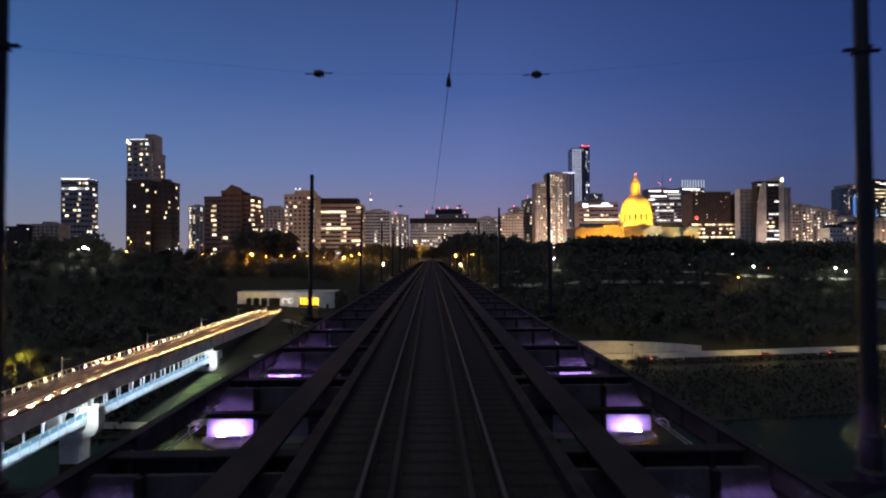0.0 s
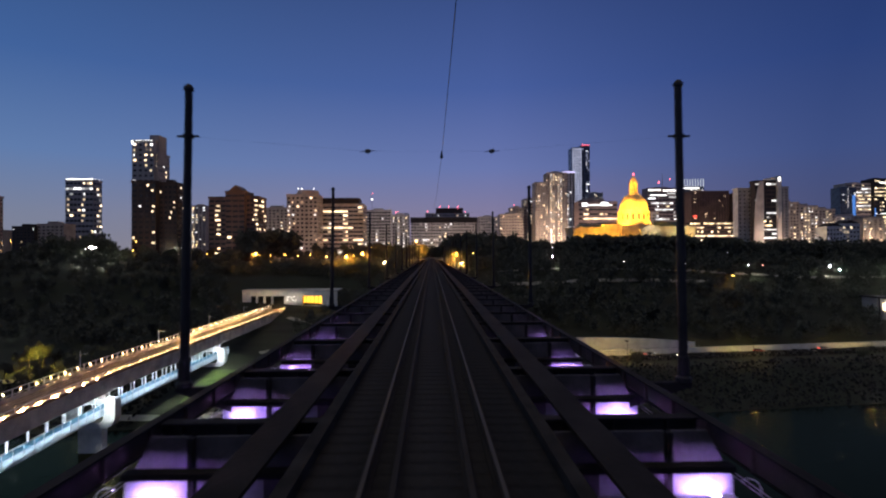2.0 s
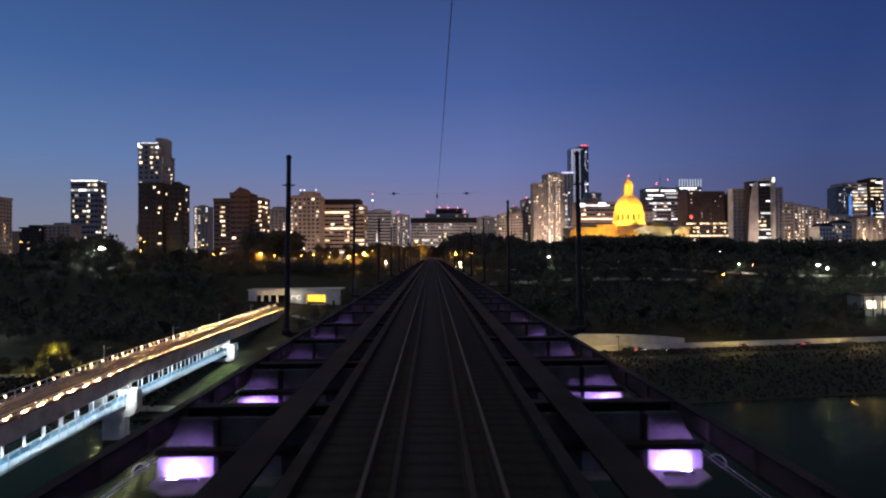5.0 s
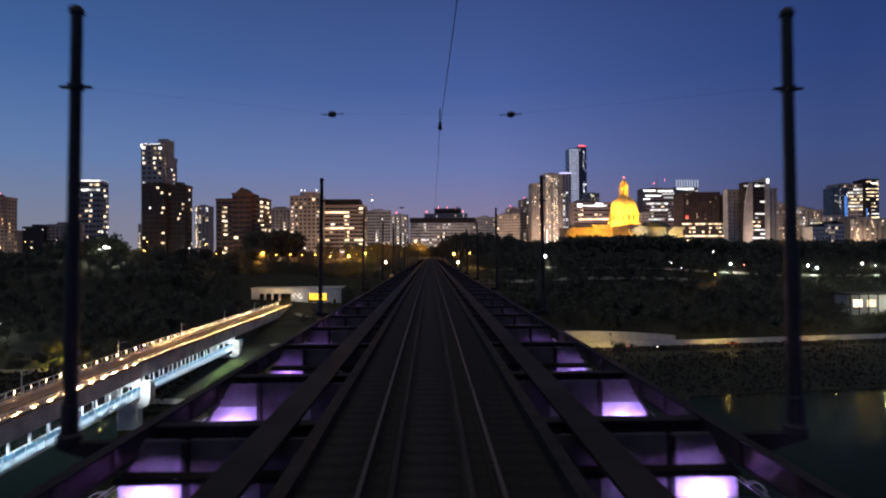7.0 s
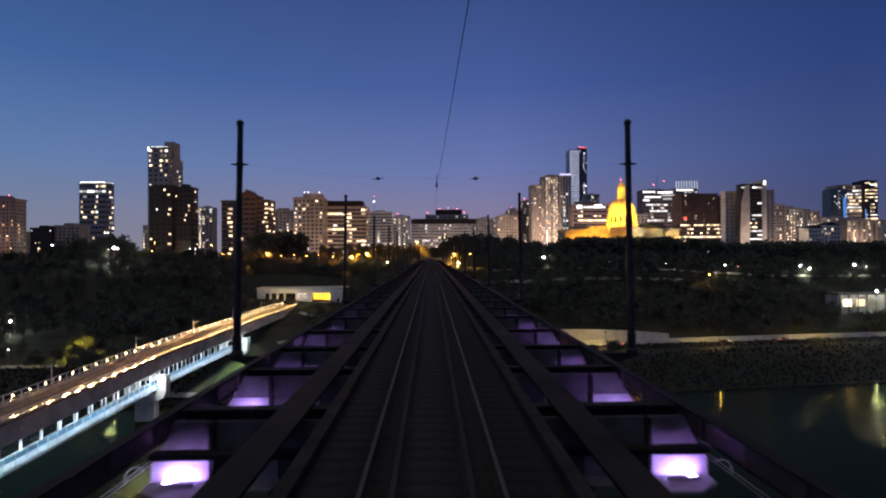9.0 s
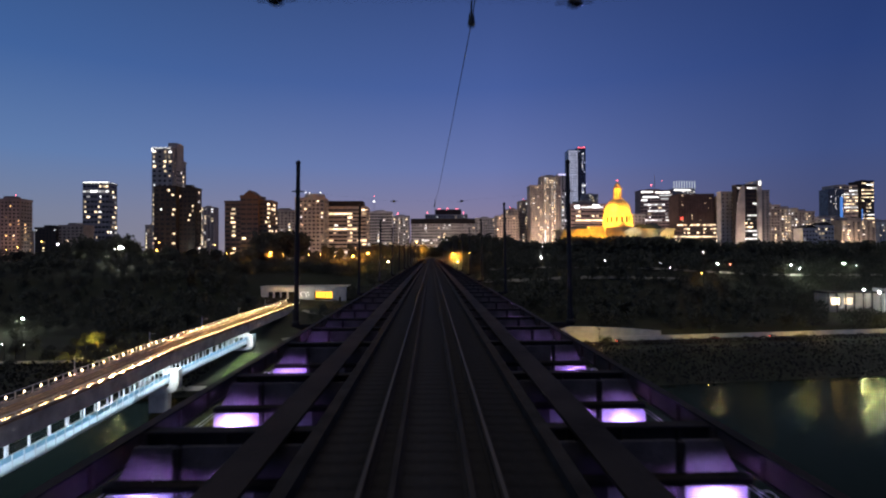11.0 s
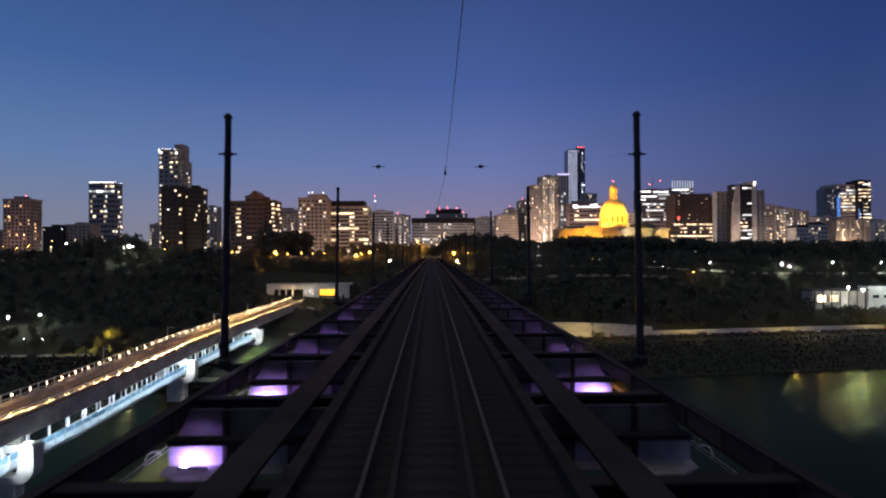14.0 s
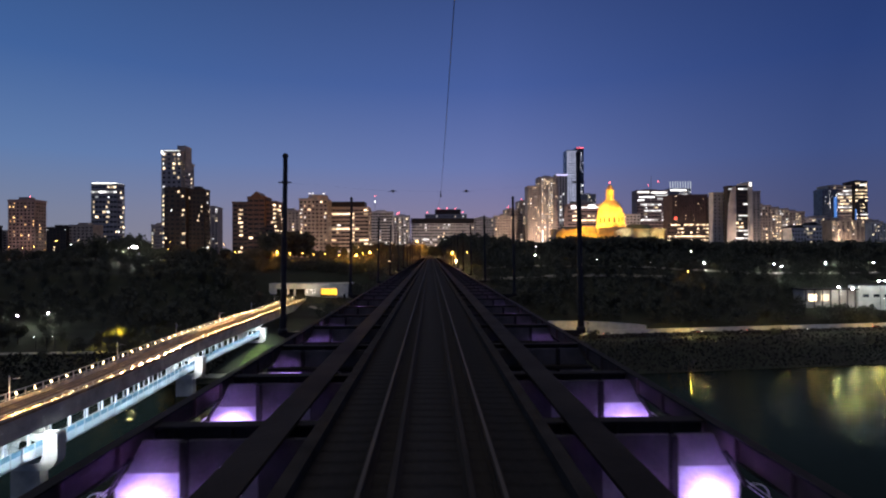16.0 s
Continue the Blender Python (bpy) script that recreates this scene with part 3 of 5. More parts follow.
for zr in (0.5, 1.0, 1.5):
    part("walkway_rail", lrt_seg(lambda g, a, b, p, q: slab(g, a, b, p, q, -88.26, -88.20, WZ + zr - 0.04, WZ + zr), 222), POLE, walkway)
hang = Geo().box(-0.15, 0.15, -0.17, 0.17, 0.1, 5.14).mesh("hanger_post", WHITE_PAINT)
tube = Geo().box(-0.05, 0.05, -3.15, 3.15, 0.0, 0.08).mesh("walkway_lamp", LED_BLUE)
mullion = Geo().box(-0.05, 0.05, -0.09, 0.09, -0.2, 2.6).mesh("fence_post", WHITE_PAINT)
bracket = Geo().box(-0.05, 0.05, -0.05, 0.05, 0.0, 0.746).mesh("lamp_bracket", WHITE_PAINT)
y = -60.0
while y < 218:
    dx = lrt_x(y)
    placed("hanger_post", hang, lrt, -83.95 + dx, y, WZ - 0.1)
    placed("hanger_post", hang, lrt, -88.4 + dx, y, WZ - 0.1)
    for j in (0, 3.2):
        placed("fence_post", mullion, walkway, -82.60 + lrt_x(y + j), y + j, WZ)
    placed("walkway_lamp", tube, walkway, -83.3 + dx, y + 3.2, WZ + 0.75)
    placed("lamp_bracket", bracket, walkway, -83.3 + dx, y + 3.2, WZ)
    y += 6.4


# strip lights along the girder's edge wash the walkway fence
for ya, yb in ((-60, 0), (0, 55), (55, 105), (105, 155), (155, 222)):
    a, b = Vector((-81.7 + lrt_x(ya), ya, -35.2)), Vector((-81.7 + lrt_x(yb), yb, -35.2))
    light = bpy.data.lights.new("fence_strip_light", "AREA")
    light.shape, light.size, light.size_y, light.energy, light.color = "RECTANGLE", (b - a).length, 0.15, 34 * (b - a).length, (0.80, 0.93, 1.0)
    along = (b - a).normalized()
    away = (Vector((-0.30, 0, -0.95)) - along * along.dot(Vector((-0.30, 0, -0.95)))).normalized()
    ob = new("fence_strip_light", light)
    ob.matrix_world = Matrix.Translation((a + b) / 2) @ Matrix((along, (-away).cross(along), -away)).transposed().to_4x4()


def pier_frame(y, parent):
    """Rounded white concrete frame round the walkway, on a column."""
    g = Geo()
    dx = lrt_x(y)
    x0, x1, z0, z1 = -93.0 + dx, -79.6 + dx, -43.5, LZ - 6.11

    def ring(o1, o2, r, rb):
        pts = []
        a, b, c, d = x0 + o1, x1 - o1, z0 + o2, z1 - o2
        for cx, cz, a0, q in ((b - r, d - r, 0, r), (a + r, d - r, 90, r), (a + rb, c + rb, 180, rb), (b - rb, c + rb, 270, rb)):
            for i in range(7):
                w = radians(a0 + i * 15)
                pts.append((cx + q * math.cos(w), cz + q * math.sin(w)))
        return pts

    o, n_in = ring(0, 0, 0.5, 3.2), ring(3.3, 1.5, 2.3, 1.4)
    n = len(o)
    for yy in (-1.3, 1.3):
        g.v += [(a, y + yy, b) for a, b in o] + [(a, y + yy, b) for a, b in n_in]
    for i in range(n):
        j = (i + 1) % n
        A, B, C, D = i, j, n + i, n + j
        E, F, G_, H = A + 2 * n, B + 2 * n, C + 2 * n, D + 2 * n
        g.f += [(A, B, D, C), (E, G_, H, F), (A, E, F, B), (C, D, H, G_)]
    part("pier_frame", g, CONCRETE_PALE, parent, "pale rounded concrete portal frame")
    column = Geo().prism([(-89.5 + dx, y - 1.2), (-83.3 + dx, y - 1.2), (-82.8 + dx, y), (-83.3 + dx, y + 1.2), (-89.5 + dx, y + 1.2), (-90 + dx, y)], "z", -58, -43.504)
    part("bearing", Geo().box(-89.2 + dx, -87.6 + dx, y - 0.6, y + 0.6, LZ - 6.106, LZ - 4.754).box(-84.4 + dx, -82.8 + dx, y - 0.6, y + 0.6, LZ - 6.106, LZ - 4.754), CONCRETE, parent)
    part("pier_column", column, CONCRETE, parent)
    spot("pier_floodlight", (-80.5 + dx, y - 9, -38.0), (-82.8 + dx, y, -38.2), 4200, (0.90, 0.97, 1.0), 62, 0.15)


for y in (-30, 52.4, 135.0, 211.0):
    pier_frame(y, lrt)

# portal building where the light rail runs into the slope
spot("portal_floodlight", (-84, 296, -21), (-84, 312, -26), 4200, (1.0, 0.82, 0.60), 130, 0.3)
portal = thing("tunnel_portal", "low pale concrete tunnel portal with a yellow lit opening", "tunnel portal", (0, 0, 0))
PY = 312.0
for a, b, z0, z1 in ((-114, -109, -31, -19.4), (-109, -89, -22.4, -19.4), (-89, -78.2, -31, -19.4), (-78.2, -66.4, -22.4, -19.4), (-78.2, -66.4, -31, -28.0), (-66.4, -57, -31, -19.4)):
    part("wall_panel", Geo().box(a, b, PY, PY + 1.0, z0, z1), CONCRETE_PALE, portal)
part("roof", Geo().box(-114.4, -56.6, PY - 0.4, PY + 22, -19.396, -18.8), CONCRETE, portal)
part("back_wall", Geo().box(-114, -57, PY + 20, PY + 21, -31, -19.4), CONCRETE, portal)
part("lit_room", Geo().box(-78, -66.6, PY + 3.0, PY + 3.2, -28, -22), YELLOW_ROOM, portal, "glowing yellow room behind the opening")
for i in range(3):
    part("column", Geo().box(-106 + i * 4.6, -104.9 + i * 4.6, PY - 0.05, PY + 0.95, -30, -22.404), CONCRETE_PALE, portal)
for i in range(4):
    part("window_mullion", Geo().box(-76 + i * 2.4, -75.7 + i * 2.4, PY + 0.3, PY + 0.6, -27.996, -22.404), POLE, portal)
g = Geo()
for cx, r, a0, a1 in ((-86.0, 1.4, 20, 250), (-82.8, 1.4, 60, 330)):
    for i in range(10):
        w0, w1 = radians(a0 + (a1 - a0) * i / 10), radians(a0 + (a1 - a0) * (i + 1) / 10)
        g.bar((cx + r * math.cos(w0), PY - 0.35, -24.0 + r * math.sin(w0)), (cx + r * math.cos(w1), PY - 0.35, -24.0 + r * math.sin(w1)), 0.11, 6)
part("lit_sign", g, COOL, portal, "white lit curved sign")
part("door", Geo().box(-62, -60.4, PY - 0.06, PY - 0.003, -30, -26), POLE, portal)


# ---- city ----
def wall_paint(name, rgb, scale=0.12):
    return surface(name, rgb, 0.85, 0, 0.25, scale, 1.5, 0.15)


W_CONC = wall_paint("grey_beige_concrete_wall", (0.36, 0.31, 0.27))
W_BEIGE = wall_paint("beige_wall", (0.42, 0.36, 0.33))
W_BROWN = wall_paint("brown_brick_wall", (0.095, 0.060, 0.053))
W_DARK = wall_paint("dark_brick_wall", (0.034, 0.026, 0.026))
W_WHITE = wall_paint("white_panel_wall", (0.60, 0.57, 0.54))
W_GLASS = surface("blue_grey_curtain_wall", (0.10, 0.13, 0.18), 0.25, 0.3, 0.3, 0.1, 1.5, 0.05)
W_MAUVE = wall_paint("mauve_stone_wall", (0.27, 0.20, 0.20))
W_STEEL = wall_paint("slate_panel_wall", (0.26, 0.26, 0.29))

# emission on the panes gives the far glass facade its pale sheen
HAZE = glow("dim_blue_pane_glow", (0.68, 0.72, 1.0), 0.52, 0.18)
# roof fins glow themselves in place of the lamps shining on them
FIN_GLOW = glow("pale_roof_fin_glow", (0.82, 0.90, 1.0), 0.7)
pane_cache = {}


def pane_mesh(w, h, mat):
    key = (round(w, 2), round(h, 2), mat.name)
    if key not in pane_cache:
        pane_cache[key] = Geo().box(-w / 2, w / 2, -0.06, 0.06, -h / 2, h / 2).mesh("lit_window", mat)
    return pane_cache[key]


def facade(b, u0, u1, z0, z1, cols, rows, wall, lit, mats, fill_w=0.62, fill_h=0.5, place=None, ribbon=0.0):
    """Recessed dark glazing between proud bands and piers; place(u, out, z) gives x, y, z in the building's frame."""
    cw, fh = (u1 - u0) / cols, (z1 - z0) / rows
    ang, to = place
    frame_g, dark = Geo(), Geo()
    pw, ph = cw * fill_w, fh * fill_h

    def slab3(geo, a, c, d0, d1, e, f):
        k = len(geo.v)
        pts = [(a, d0, e), (c, d0, e), (c, d1, e), (a, d1, e), (a, d0, f), (c, d0, f), (c, d1, f), (a, d1, f)]
        geo.v += [to(*q) for q in pts]
        geo.f += [(k, k + 3, k + 2, k + 1), (k + 4, k + 5, k + 6, k + 7), (k, k + 1, k + 5, k + 4), (k + 1, k + 2, k + 6, k + 5), (k + 2, k + 3, k + 7, k + 6), (k + 3, k, k + 4, k + 7)]

    for r in range(rows + 1):
        za = z0 + r * fh - (fh - ph) / 2
        zb = z0 + r * fh + (fh - ph) / 2
        slab3(frame_g, u0, u1, -0.45, 0.0, max(z0, za), min(z1, zb))
    for c in range(cols + 1):
        ua, ub = u0 + c * cw - (cw - pw) / 2, u0 + c * cw + (cw - pw) / 2
        slab3(frame_g, max(u0, ua), min(u1, ub), -0.40, 0.0, z0, z1)
    part("facade_frame", frame_g, wall, b)
    weight = [rng.choice((0.25, 0.6, 1.0, 1.0, 2.3)) for _ in range(cols)]
    below = [False] * cols
    for r in range(rows):
        row_on = rng.random() < ribbon
        row_mat = mats[0] if rng.random() < 0.7 else mats[-1]
        for c in range(cols):
            uc, zc = u0 + (c + 0.5) * cw, z0 + (r + 0.5) * fh
            on = lit >= 1 or rng.random() < (0.74 + 0.2 * (ribbon > 0.8) if row_on else min(0.92, lit * weight[c] * (2.1 if below[c] else 0.72)))
            below[c] = on
            if on:
                mt = mats[0] if rng.random() < 0.75 else mats[-1]
                part_w = pw * rng.choice((1.0, 0.75, 0.55, 0.4))
                if row_on or lit >= 1:
                    mt, part_w = row_mat, pw
                placed("lit_window", pane_mesh(part_w, ph * 0.92, mt), b, *to(uc + (pw - part_w) * 0.5 * rng.choice((-1, 1)), -0.22, zc), rz=ang)
            else:
                slab3(dark, uc - pw / 2, uc + pw / 2, -0.12, 0.0, zc - ph / 2, zc + ph / 2)
    if dark.v:
        part("dark_glazing", dark, GLASS_DARK, b, kind="stuff")


def tower(name, label, x0, x1, y, depth, z1, cols, rows, wall, lit=0.2, mats=None, category="building", z0=None, side=None, side_cols=4,
          fill_w=0.52, fill_h=0.42, ribbon=0.0, group="", roof_box=True, ground_floor=5.0, turn=0.0, snug=False):
    if snug:
        k = (y + depth + 63) / (y + 63)
        x0, x1 = (x0, x1 * k) if x1 < 0 else (x0 * k, x1)
    mats = mats or (WARM, COOL)
    cx, hw = (x0 + x1) / 2, (x1 - x0) / 2
    z0 = gz_at(cx, y) - 0.5 if z0 is None else z0
    b = thing(name, label, category, (cx, y, z0), group)
    b.rotation_euler = (0, 0, radians(turn))
    h = z1 - z0
    part("wall", Geo().box(-hw, hw, 0.0, depth, 0, h), wall, b)
    facade(b, -hw, hw, ground_floor, h - 1.0, cols, rows, wall, lit, mats, fill_w, fill_h, (0.0, lambda u, o, z: (u, o, z)), ribbon)
    if side:
        s = 1 if side == "e" else -1
        facade(b, 0.5, depth - 0.5, ground_floor, h - 1.0, side_cols, rows, wall, lit, mats, fill_w, fill_h, (radians(90) * s, lambda u, o, z: (s * (hw - o), u, z)), ribbon)
    g = Geo()
    for a, c, d, e in ((-hw - 0.45, hw + 0.45, -0.5, -0.1), (-hw - 0.45, hw + 0.45, depth + 0.1, depth + 0.5), (-hw - 0.5, -hw - 0.1, -0.1, depth + 0.1), (hw + 0.1, hw + 0.5, -0.1, depth + 0.1)):
        g.box(a, c, d, e, h - 1.0, h + 0.9)
    part("roof_parapet", g, wall, b)
    if roof_box:
        part("roof_plant_room", Geo().box(-hw * 0.45, hw * 0.35, depth * 0.25, depth * 0.75, h, h + 3.6), wall, b)
    return b


def on_roof(b, name, geo, mat, label=""):
    return part(name, geo, mat, b, label)


def beacon(b, x, y, h, r=0.5, mat=None):
    part("beacon", Geo().bar((x, y, h), (x, y, h + 2.0), 0.15, 6).ball(x, y, h + 2.6, r * 0.8, 8, 5), mat or BEACON, b, "red roof beacon")


t = tower("apartment_tower", "grey-brown apartment tower with balconies and amber windows", -407, -371, 455, 15, 55, 7, 15, W_MAUVE, 0.17, (AMBER_ROOM, WARM), side="e", side_cols=4, snug=True)
beacon(t, 0, 11, 60)
t = tower("office_tower", "slim tower with a glowing white roof band", -477, -431, 690, 18, 102, 7, 14, W_STEEL, 0.26, (WARM, COOL), side="e", side_cols=3, fill_w=0.85, fill_h=0.42, ribbon=0.12, roof_box=False, snug=True)
on_roof(t, "light_band", Geo().box(-17, 17, -1.0, 19, 104.4, 105.4), LED_CROWN, "glowing white roof band")
t = tower("residential_tower", "tall dark residential tower with a white lit crown", -272, -252, 477, 20, 107, 4, 22, W_STEEL, 0.30, (WARM, COOL), roof_box=False)
on_roof(t, "crown_light", Geo().box(-10, -8.8, -0.8, 0.2, 106.5, 110).box(-8.8, -6.6, -0.8, 0.2, 106.2, 107.2).box(-7.0, 8.5, -0.8, 0.0, 109.9, 110.1), LED_CROWN, "white lit crown edge")
t = tower("residential_tower", "tall slate residential tower with many warm windows", -252, -241, 480, 22, 97, 3, 22, W_STEEL, 0.42, (WARM, COOL), side="e", side_cols=5, snug=True)
part("core", Geo().box(-7.5, 1.0, 2, 16, 90, 116), W_STEEL, t)
tower("apartment_tower", "dark brick apartment tower with scattered warm windows", -246, -226, 430, 24, 63.5, 4, 14, W_DARK, 0.07, roof_box=False, fill_w=0.62)
tower("apartment_tower", "dark brick apartment tower with scattered warm windows", -225.8, -206, 434, 12, 62.5, 4, 14, W_DARK, 0.10, side="e", side_cols=3, fill_w=0.6, snug=True)
tower("apartment_tower", "slim bright apartment tower", -400, -376, 880, 20, 85, 4, 20, W_BEIGE, 0.5)
for a, c, zt, yy in ((-185, -170, 50.5, 434), (-170, -154, 55.0, 431), (-154, -144, 51, 434)):
    t = tower("apartment_tower", "brown brick apartment tower with warm balcony windows", a, c, yy, 20, zt, 3, 12, W_BROWN, 0.17, (WARM, WARM), side="e" if c == -144 else None, side_cols=3, fill_w=0.84, fill_h=0.42, roof_box=False)
    if a == -170:
        w = (c - a) / 2
        part("gable_roof", Geo().prism([(-w, 56.6), (w, 56.6), (0, 63.5)], "y", 0, 20), W_BROWN, t)
tower("apartment_block", "pale beige apartment block", -196, -160, 600, 20, 56, 8, 15, W_BEIGE, 0.08)
t = tower("office_block", "beige concrete block with lit penthouse", -148, -112, 535, 24, 64, 7, 14, W_BEIGE, 0.12, side="e", side_cols=5, snug=True)
part("penthouse", Geo().lathe(4, 10, [(11, 64), (11, 71), (9, 71.5)], 16), W_BEIGE, t)
for bx in (-4, 0, 12):
    part("roof_lamp", Geo().ball(bx, -0.5, 72.5, 0.6, 8, 5), LED_CROWN, t)
t = tower("office_block", "long beige office block with ribbon windows", -127, -70, 560, 30, 56.5, 10, 12, W_BEIGE, 0.09, (WARM, COOL), side="e", side_cols=5, fill_w=0.94, fill_h=0.40, ribbon=0.24, roof_box=False, snug=True)
part("stair_tower", Geo().box(-40, -26.5, -0.5, 28, 0, 57.5), W_BEIGE, t)
part("roof_plant_room", Geo().box(-25, 22, 3, 26, 57, 66), W_DARK, t)
tower("office_block", "white low office block with ribbon windows", -99, -62, 800, 25, 70, 8, 14, W_WHITE, 0.18, (COOL, WARM), fill_w=0.85)
for i, (a, c, zt, yy) in enumerate(((-62, -38, 64, 830), (-70, -40, 74, 950))):
    t = tower("office_block", "white low block with lit windows", a, c, yy, 20, zt, 6, 12, W_WHITE, 0.18, (COOL, WARM))
    beacon(t, -6, 2, zt + 6)
t = tower("office_block", "wide white office block with a dark top storey", -35, 79, 900, 30, 58, 24, 10, W_WHITE, 0.12, (COOL, WARM), fill_w=0.7, fill_h=0.32, ribbon=0.05, roof_box=False)
part("dark_storey", Geo().box(-57.5, 57.5, -0.9, 30.8, 58.6, 68), W_DARK, t)
t = tower("office_block", "office block with red roof lights behind", -11, 73, 1000, 30, 80, 16, 14, W_STEEL, 0.3, (COOL, WARM), ribbon=0.4)
part("roof_storey", Geo().box(-22, 30, 2, 25, 82, 93), W_DARK, t)
for bx in (-38, -14, 2, 20, 34):
    beacon(t, bx, 0, 84 + (8 if -20 < bx < 30 else 0), 1.0)
tower("office_block", "low pale office block", 81, 115, 900, 20, 66, 8, 13, W_WHITE, 0.12)
tower("apartment_block", "beige block with roof lamps", 100, 134, 760, 20, 60, 8, 13, W_BEIGE, 0.15)
for a, c, zt, yy in ((120, 142, 72, 790), (142, 166, 86, 800)):
    t = tower("apartment_tower", "beige apartment tower with red roof lights", a, c, yy, 20, zt, 5, 18, W_BEIGE, 0.22)
    beacon(t, -5, 1, zt + 4.5)
t = tower("apartment_tower", "broad beige apartment tower with stepped top", 150, 168, 748, 25, 105, 5, 30, W_BEIGE, 0.24, roof_box=False)
t = tower("apartment_tower", "tall beige apartment tower with a lit cornice", 168, 197, 750, 25, 119, 8, 34, W_BEIGE, 0.26, side="w", side_cols=5)
part("lit_strip", Geo().box(-9.5, -8.7, -0.9, -0.5, 8, 40), LED_CROWN, t, "bright vertical light strip")
t = tower("glass_tower", "pale tower with violet-white lit roof line", 279, 304, 1100, 25, 176, 4, 30, W_WHITE, 0.16, (COOL, WARM), roof_box=False, fill_w=0.5, fill_h=0.7)
part("lit_crown", Geo().box(-12.8, 12.8, -0.9, -0.5, 175.2, 178), glow("violet_white_crown", (0.66, 0.60, 1.0), 1.6), t)
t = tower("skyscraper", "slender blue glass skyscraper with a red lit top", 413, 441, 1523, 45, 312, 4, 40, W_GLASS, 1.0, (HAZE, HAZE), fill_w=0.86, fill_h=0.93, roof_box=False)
t = tower("skyscraper", "slender dark glass skyscraper with a red lit top", 441.5, 465, 1525, 45, 320, 4, 46, W_GLASS, 0.30, (HAZE, COOL), fill_w=0.8, fill_h=0.8, roof_box=False)
part("red_crown", Geo().box(-11.5, 11, -1, -0.5, 320, 322.4), glow("red_crown_light", (1.0, 0.12, 0.16), 1.5), t, "thin red roof light")
for bx in (-9, 0, 9):
    beacon(t, bx, 0, 320, 1.4)
tower("office_tower", "far dark office tower", 423, 462, 1400, 30, 165, 8, 36, W_STEEL, 0.25, (COOL, WARM))
t = tower("office_block", "brightly lit office block beside the dome", 205, 259, 720, 25, 74, 8, 11, W_MAUVE, 0.10, (WARM, COOL), ribbon=0.45, fill_w=0.97, fill_h=0.32)
part("sign_light", Geo().box(-22, -15, -1.2, -0.6, 70, 74.5).box(4, 14, -1.2, -0.6, 71, 75.5), glow("white_sign_light", (0.95, 0.95, 1.0), 3.4), t, "glowing white roof panel")
tower("office_block", "pale office block behind the dome", 262, 330, 760, 25, 62, 12, 12, W_WHITE, 0.22)
t = tower("office_tower", "office tower with bright upper floors", 459, 530, 1100, 30, 140, 9, 20, W_MAUVE, 0.16, (COOL, WARM), ribbon=0.30, fill_w=0.9, fill_h=0.42)
for u0, u1, zz in ((-34, -8, 137), (-2, 30, 136), (6, 34, 130), (-30, 4, 126), (-34, -20, 119), (10, 33, 122)):
    part("bright_floor", Geo().box(u0, u1, -0.9, -0.5, zz, zz + 2.6), LED_CROWN if zz > 135 else COOL, t, "bright upper office floor")
beacon(t, -10, 2, 152, 1.3)
beacon(t, 14, 2, 160, 1.3)
part("mast", Geo().bar((0, 8, 140), (0, 8, 176), 0.8, 8, 0.3), W_STEEL, t)
t = tower("office_tower", "glass office tower with white ribbed top", 556, 606, 1150, 30, 150, 10, 32, W_GLASS, 0.3, (COOL, WARM), roof_box=False)
g = Geo()
for i in range(9):
    g.box(-24 + i * 6 - 0.8, -24 + i * 6 + 0.8, -0.8, 0, 151, 169)
part("roof_fins", g, FIN_GLOW, t)
part("lit_crown", Geo().box(-24, 14, -1.2, -0.9, 147, 149.4), LED_CROWN, t)
t = tower("office_block", "brown brick office block with bright lower floors", 340, 405, 700, 30, 86, 14, 18, W_BROWN, 0.06, (WARM, WARM), ribbon=0.0, ground_floor=48, roof_box=False, snug=True)
facade(t, -32.5, 32.5, 8, 47, 14, 7, W_BROWN, 0.35, (WARM, WARM), 0.86, 0.34, (0.0, lambda u, o, z: (u, o - 0.01, z)), 0.85)
part("sloped_wing", Geo().prism([(32.6, 48), (41.5, 48), (41.5, 70), (32.6, 86)], "y", 0, 30), W_BROWN, t)
part("red_sign", Geo().box(-23, -19.4, -1.0, -0.6, 52.4, 55.4), glow("red_sign_light", (1.0, 0.08, 0.05), 3.0), t)
tower("apartment_tower", "white concrete apartment tower", 366, 388, 622, 10, 80, 3, 16, W_WHITE, 0.05, snug=True, fill_w=0.3, fill_h=0.4, roof_box=False)
t = tower("apartment_tower", "white apartment tower with dark curved balconies", 379, 405, 600, 10, 86, 4, 17, W_DARK, 0.14, (COOL, WARM), roof_box=False, fill_w=0.95, fill_h=0.40, ribbon=0.35)
prof = [(-14.5 + 9.0 * (1 - math.cos(i / 10 * math.pi / 2)), 88 * math.sin(i / 10 * math.pi / 2)) for i in range(11)]
part("curved_wall", Geo().prism([(a - 1.0, z) for a, z in prof] + [(-4.0, 88), (-4.0, 0)], "y", -2.5, -0.5), W_WHITE, t, "white curved end wall")
part("fin_wall", Geo().box(12.0, 16.5, -3, 24, 0, 94), W_WHITE, t)
part("fin_lamp", Geo().box(12.8, 15.4, -3.4, -3.05, 88, 92.6), LED_CROWN, t)
tower("apartment_tower", "dark slim apartment tower", 424, 446, 640, 20, 84, 4, 22, W_STEEL, 0.16)
for a, c, zt, yy in ((446, 470, 66, 655), (470, 498, 62, 660), (498, 524, 58, 664)):
    tower("apartment_block", "beige apartment block with lit windows", a, c, yy, 22, zt, 6, 15, W_BEIGE, 0.2)
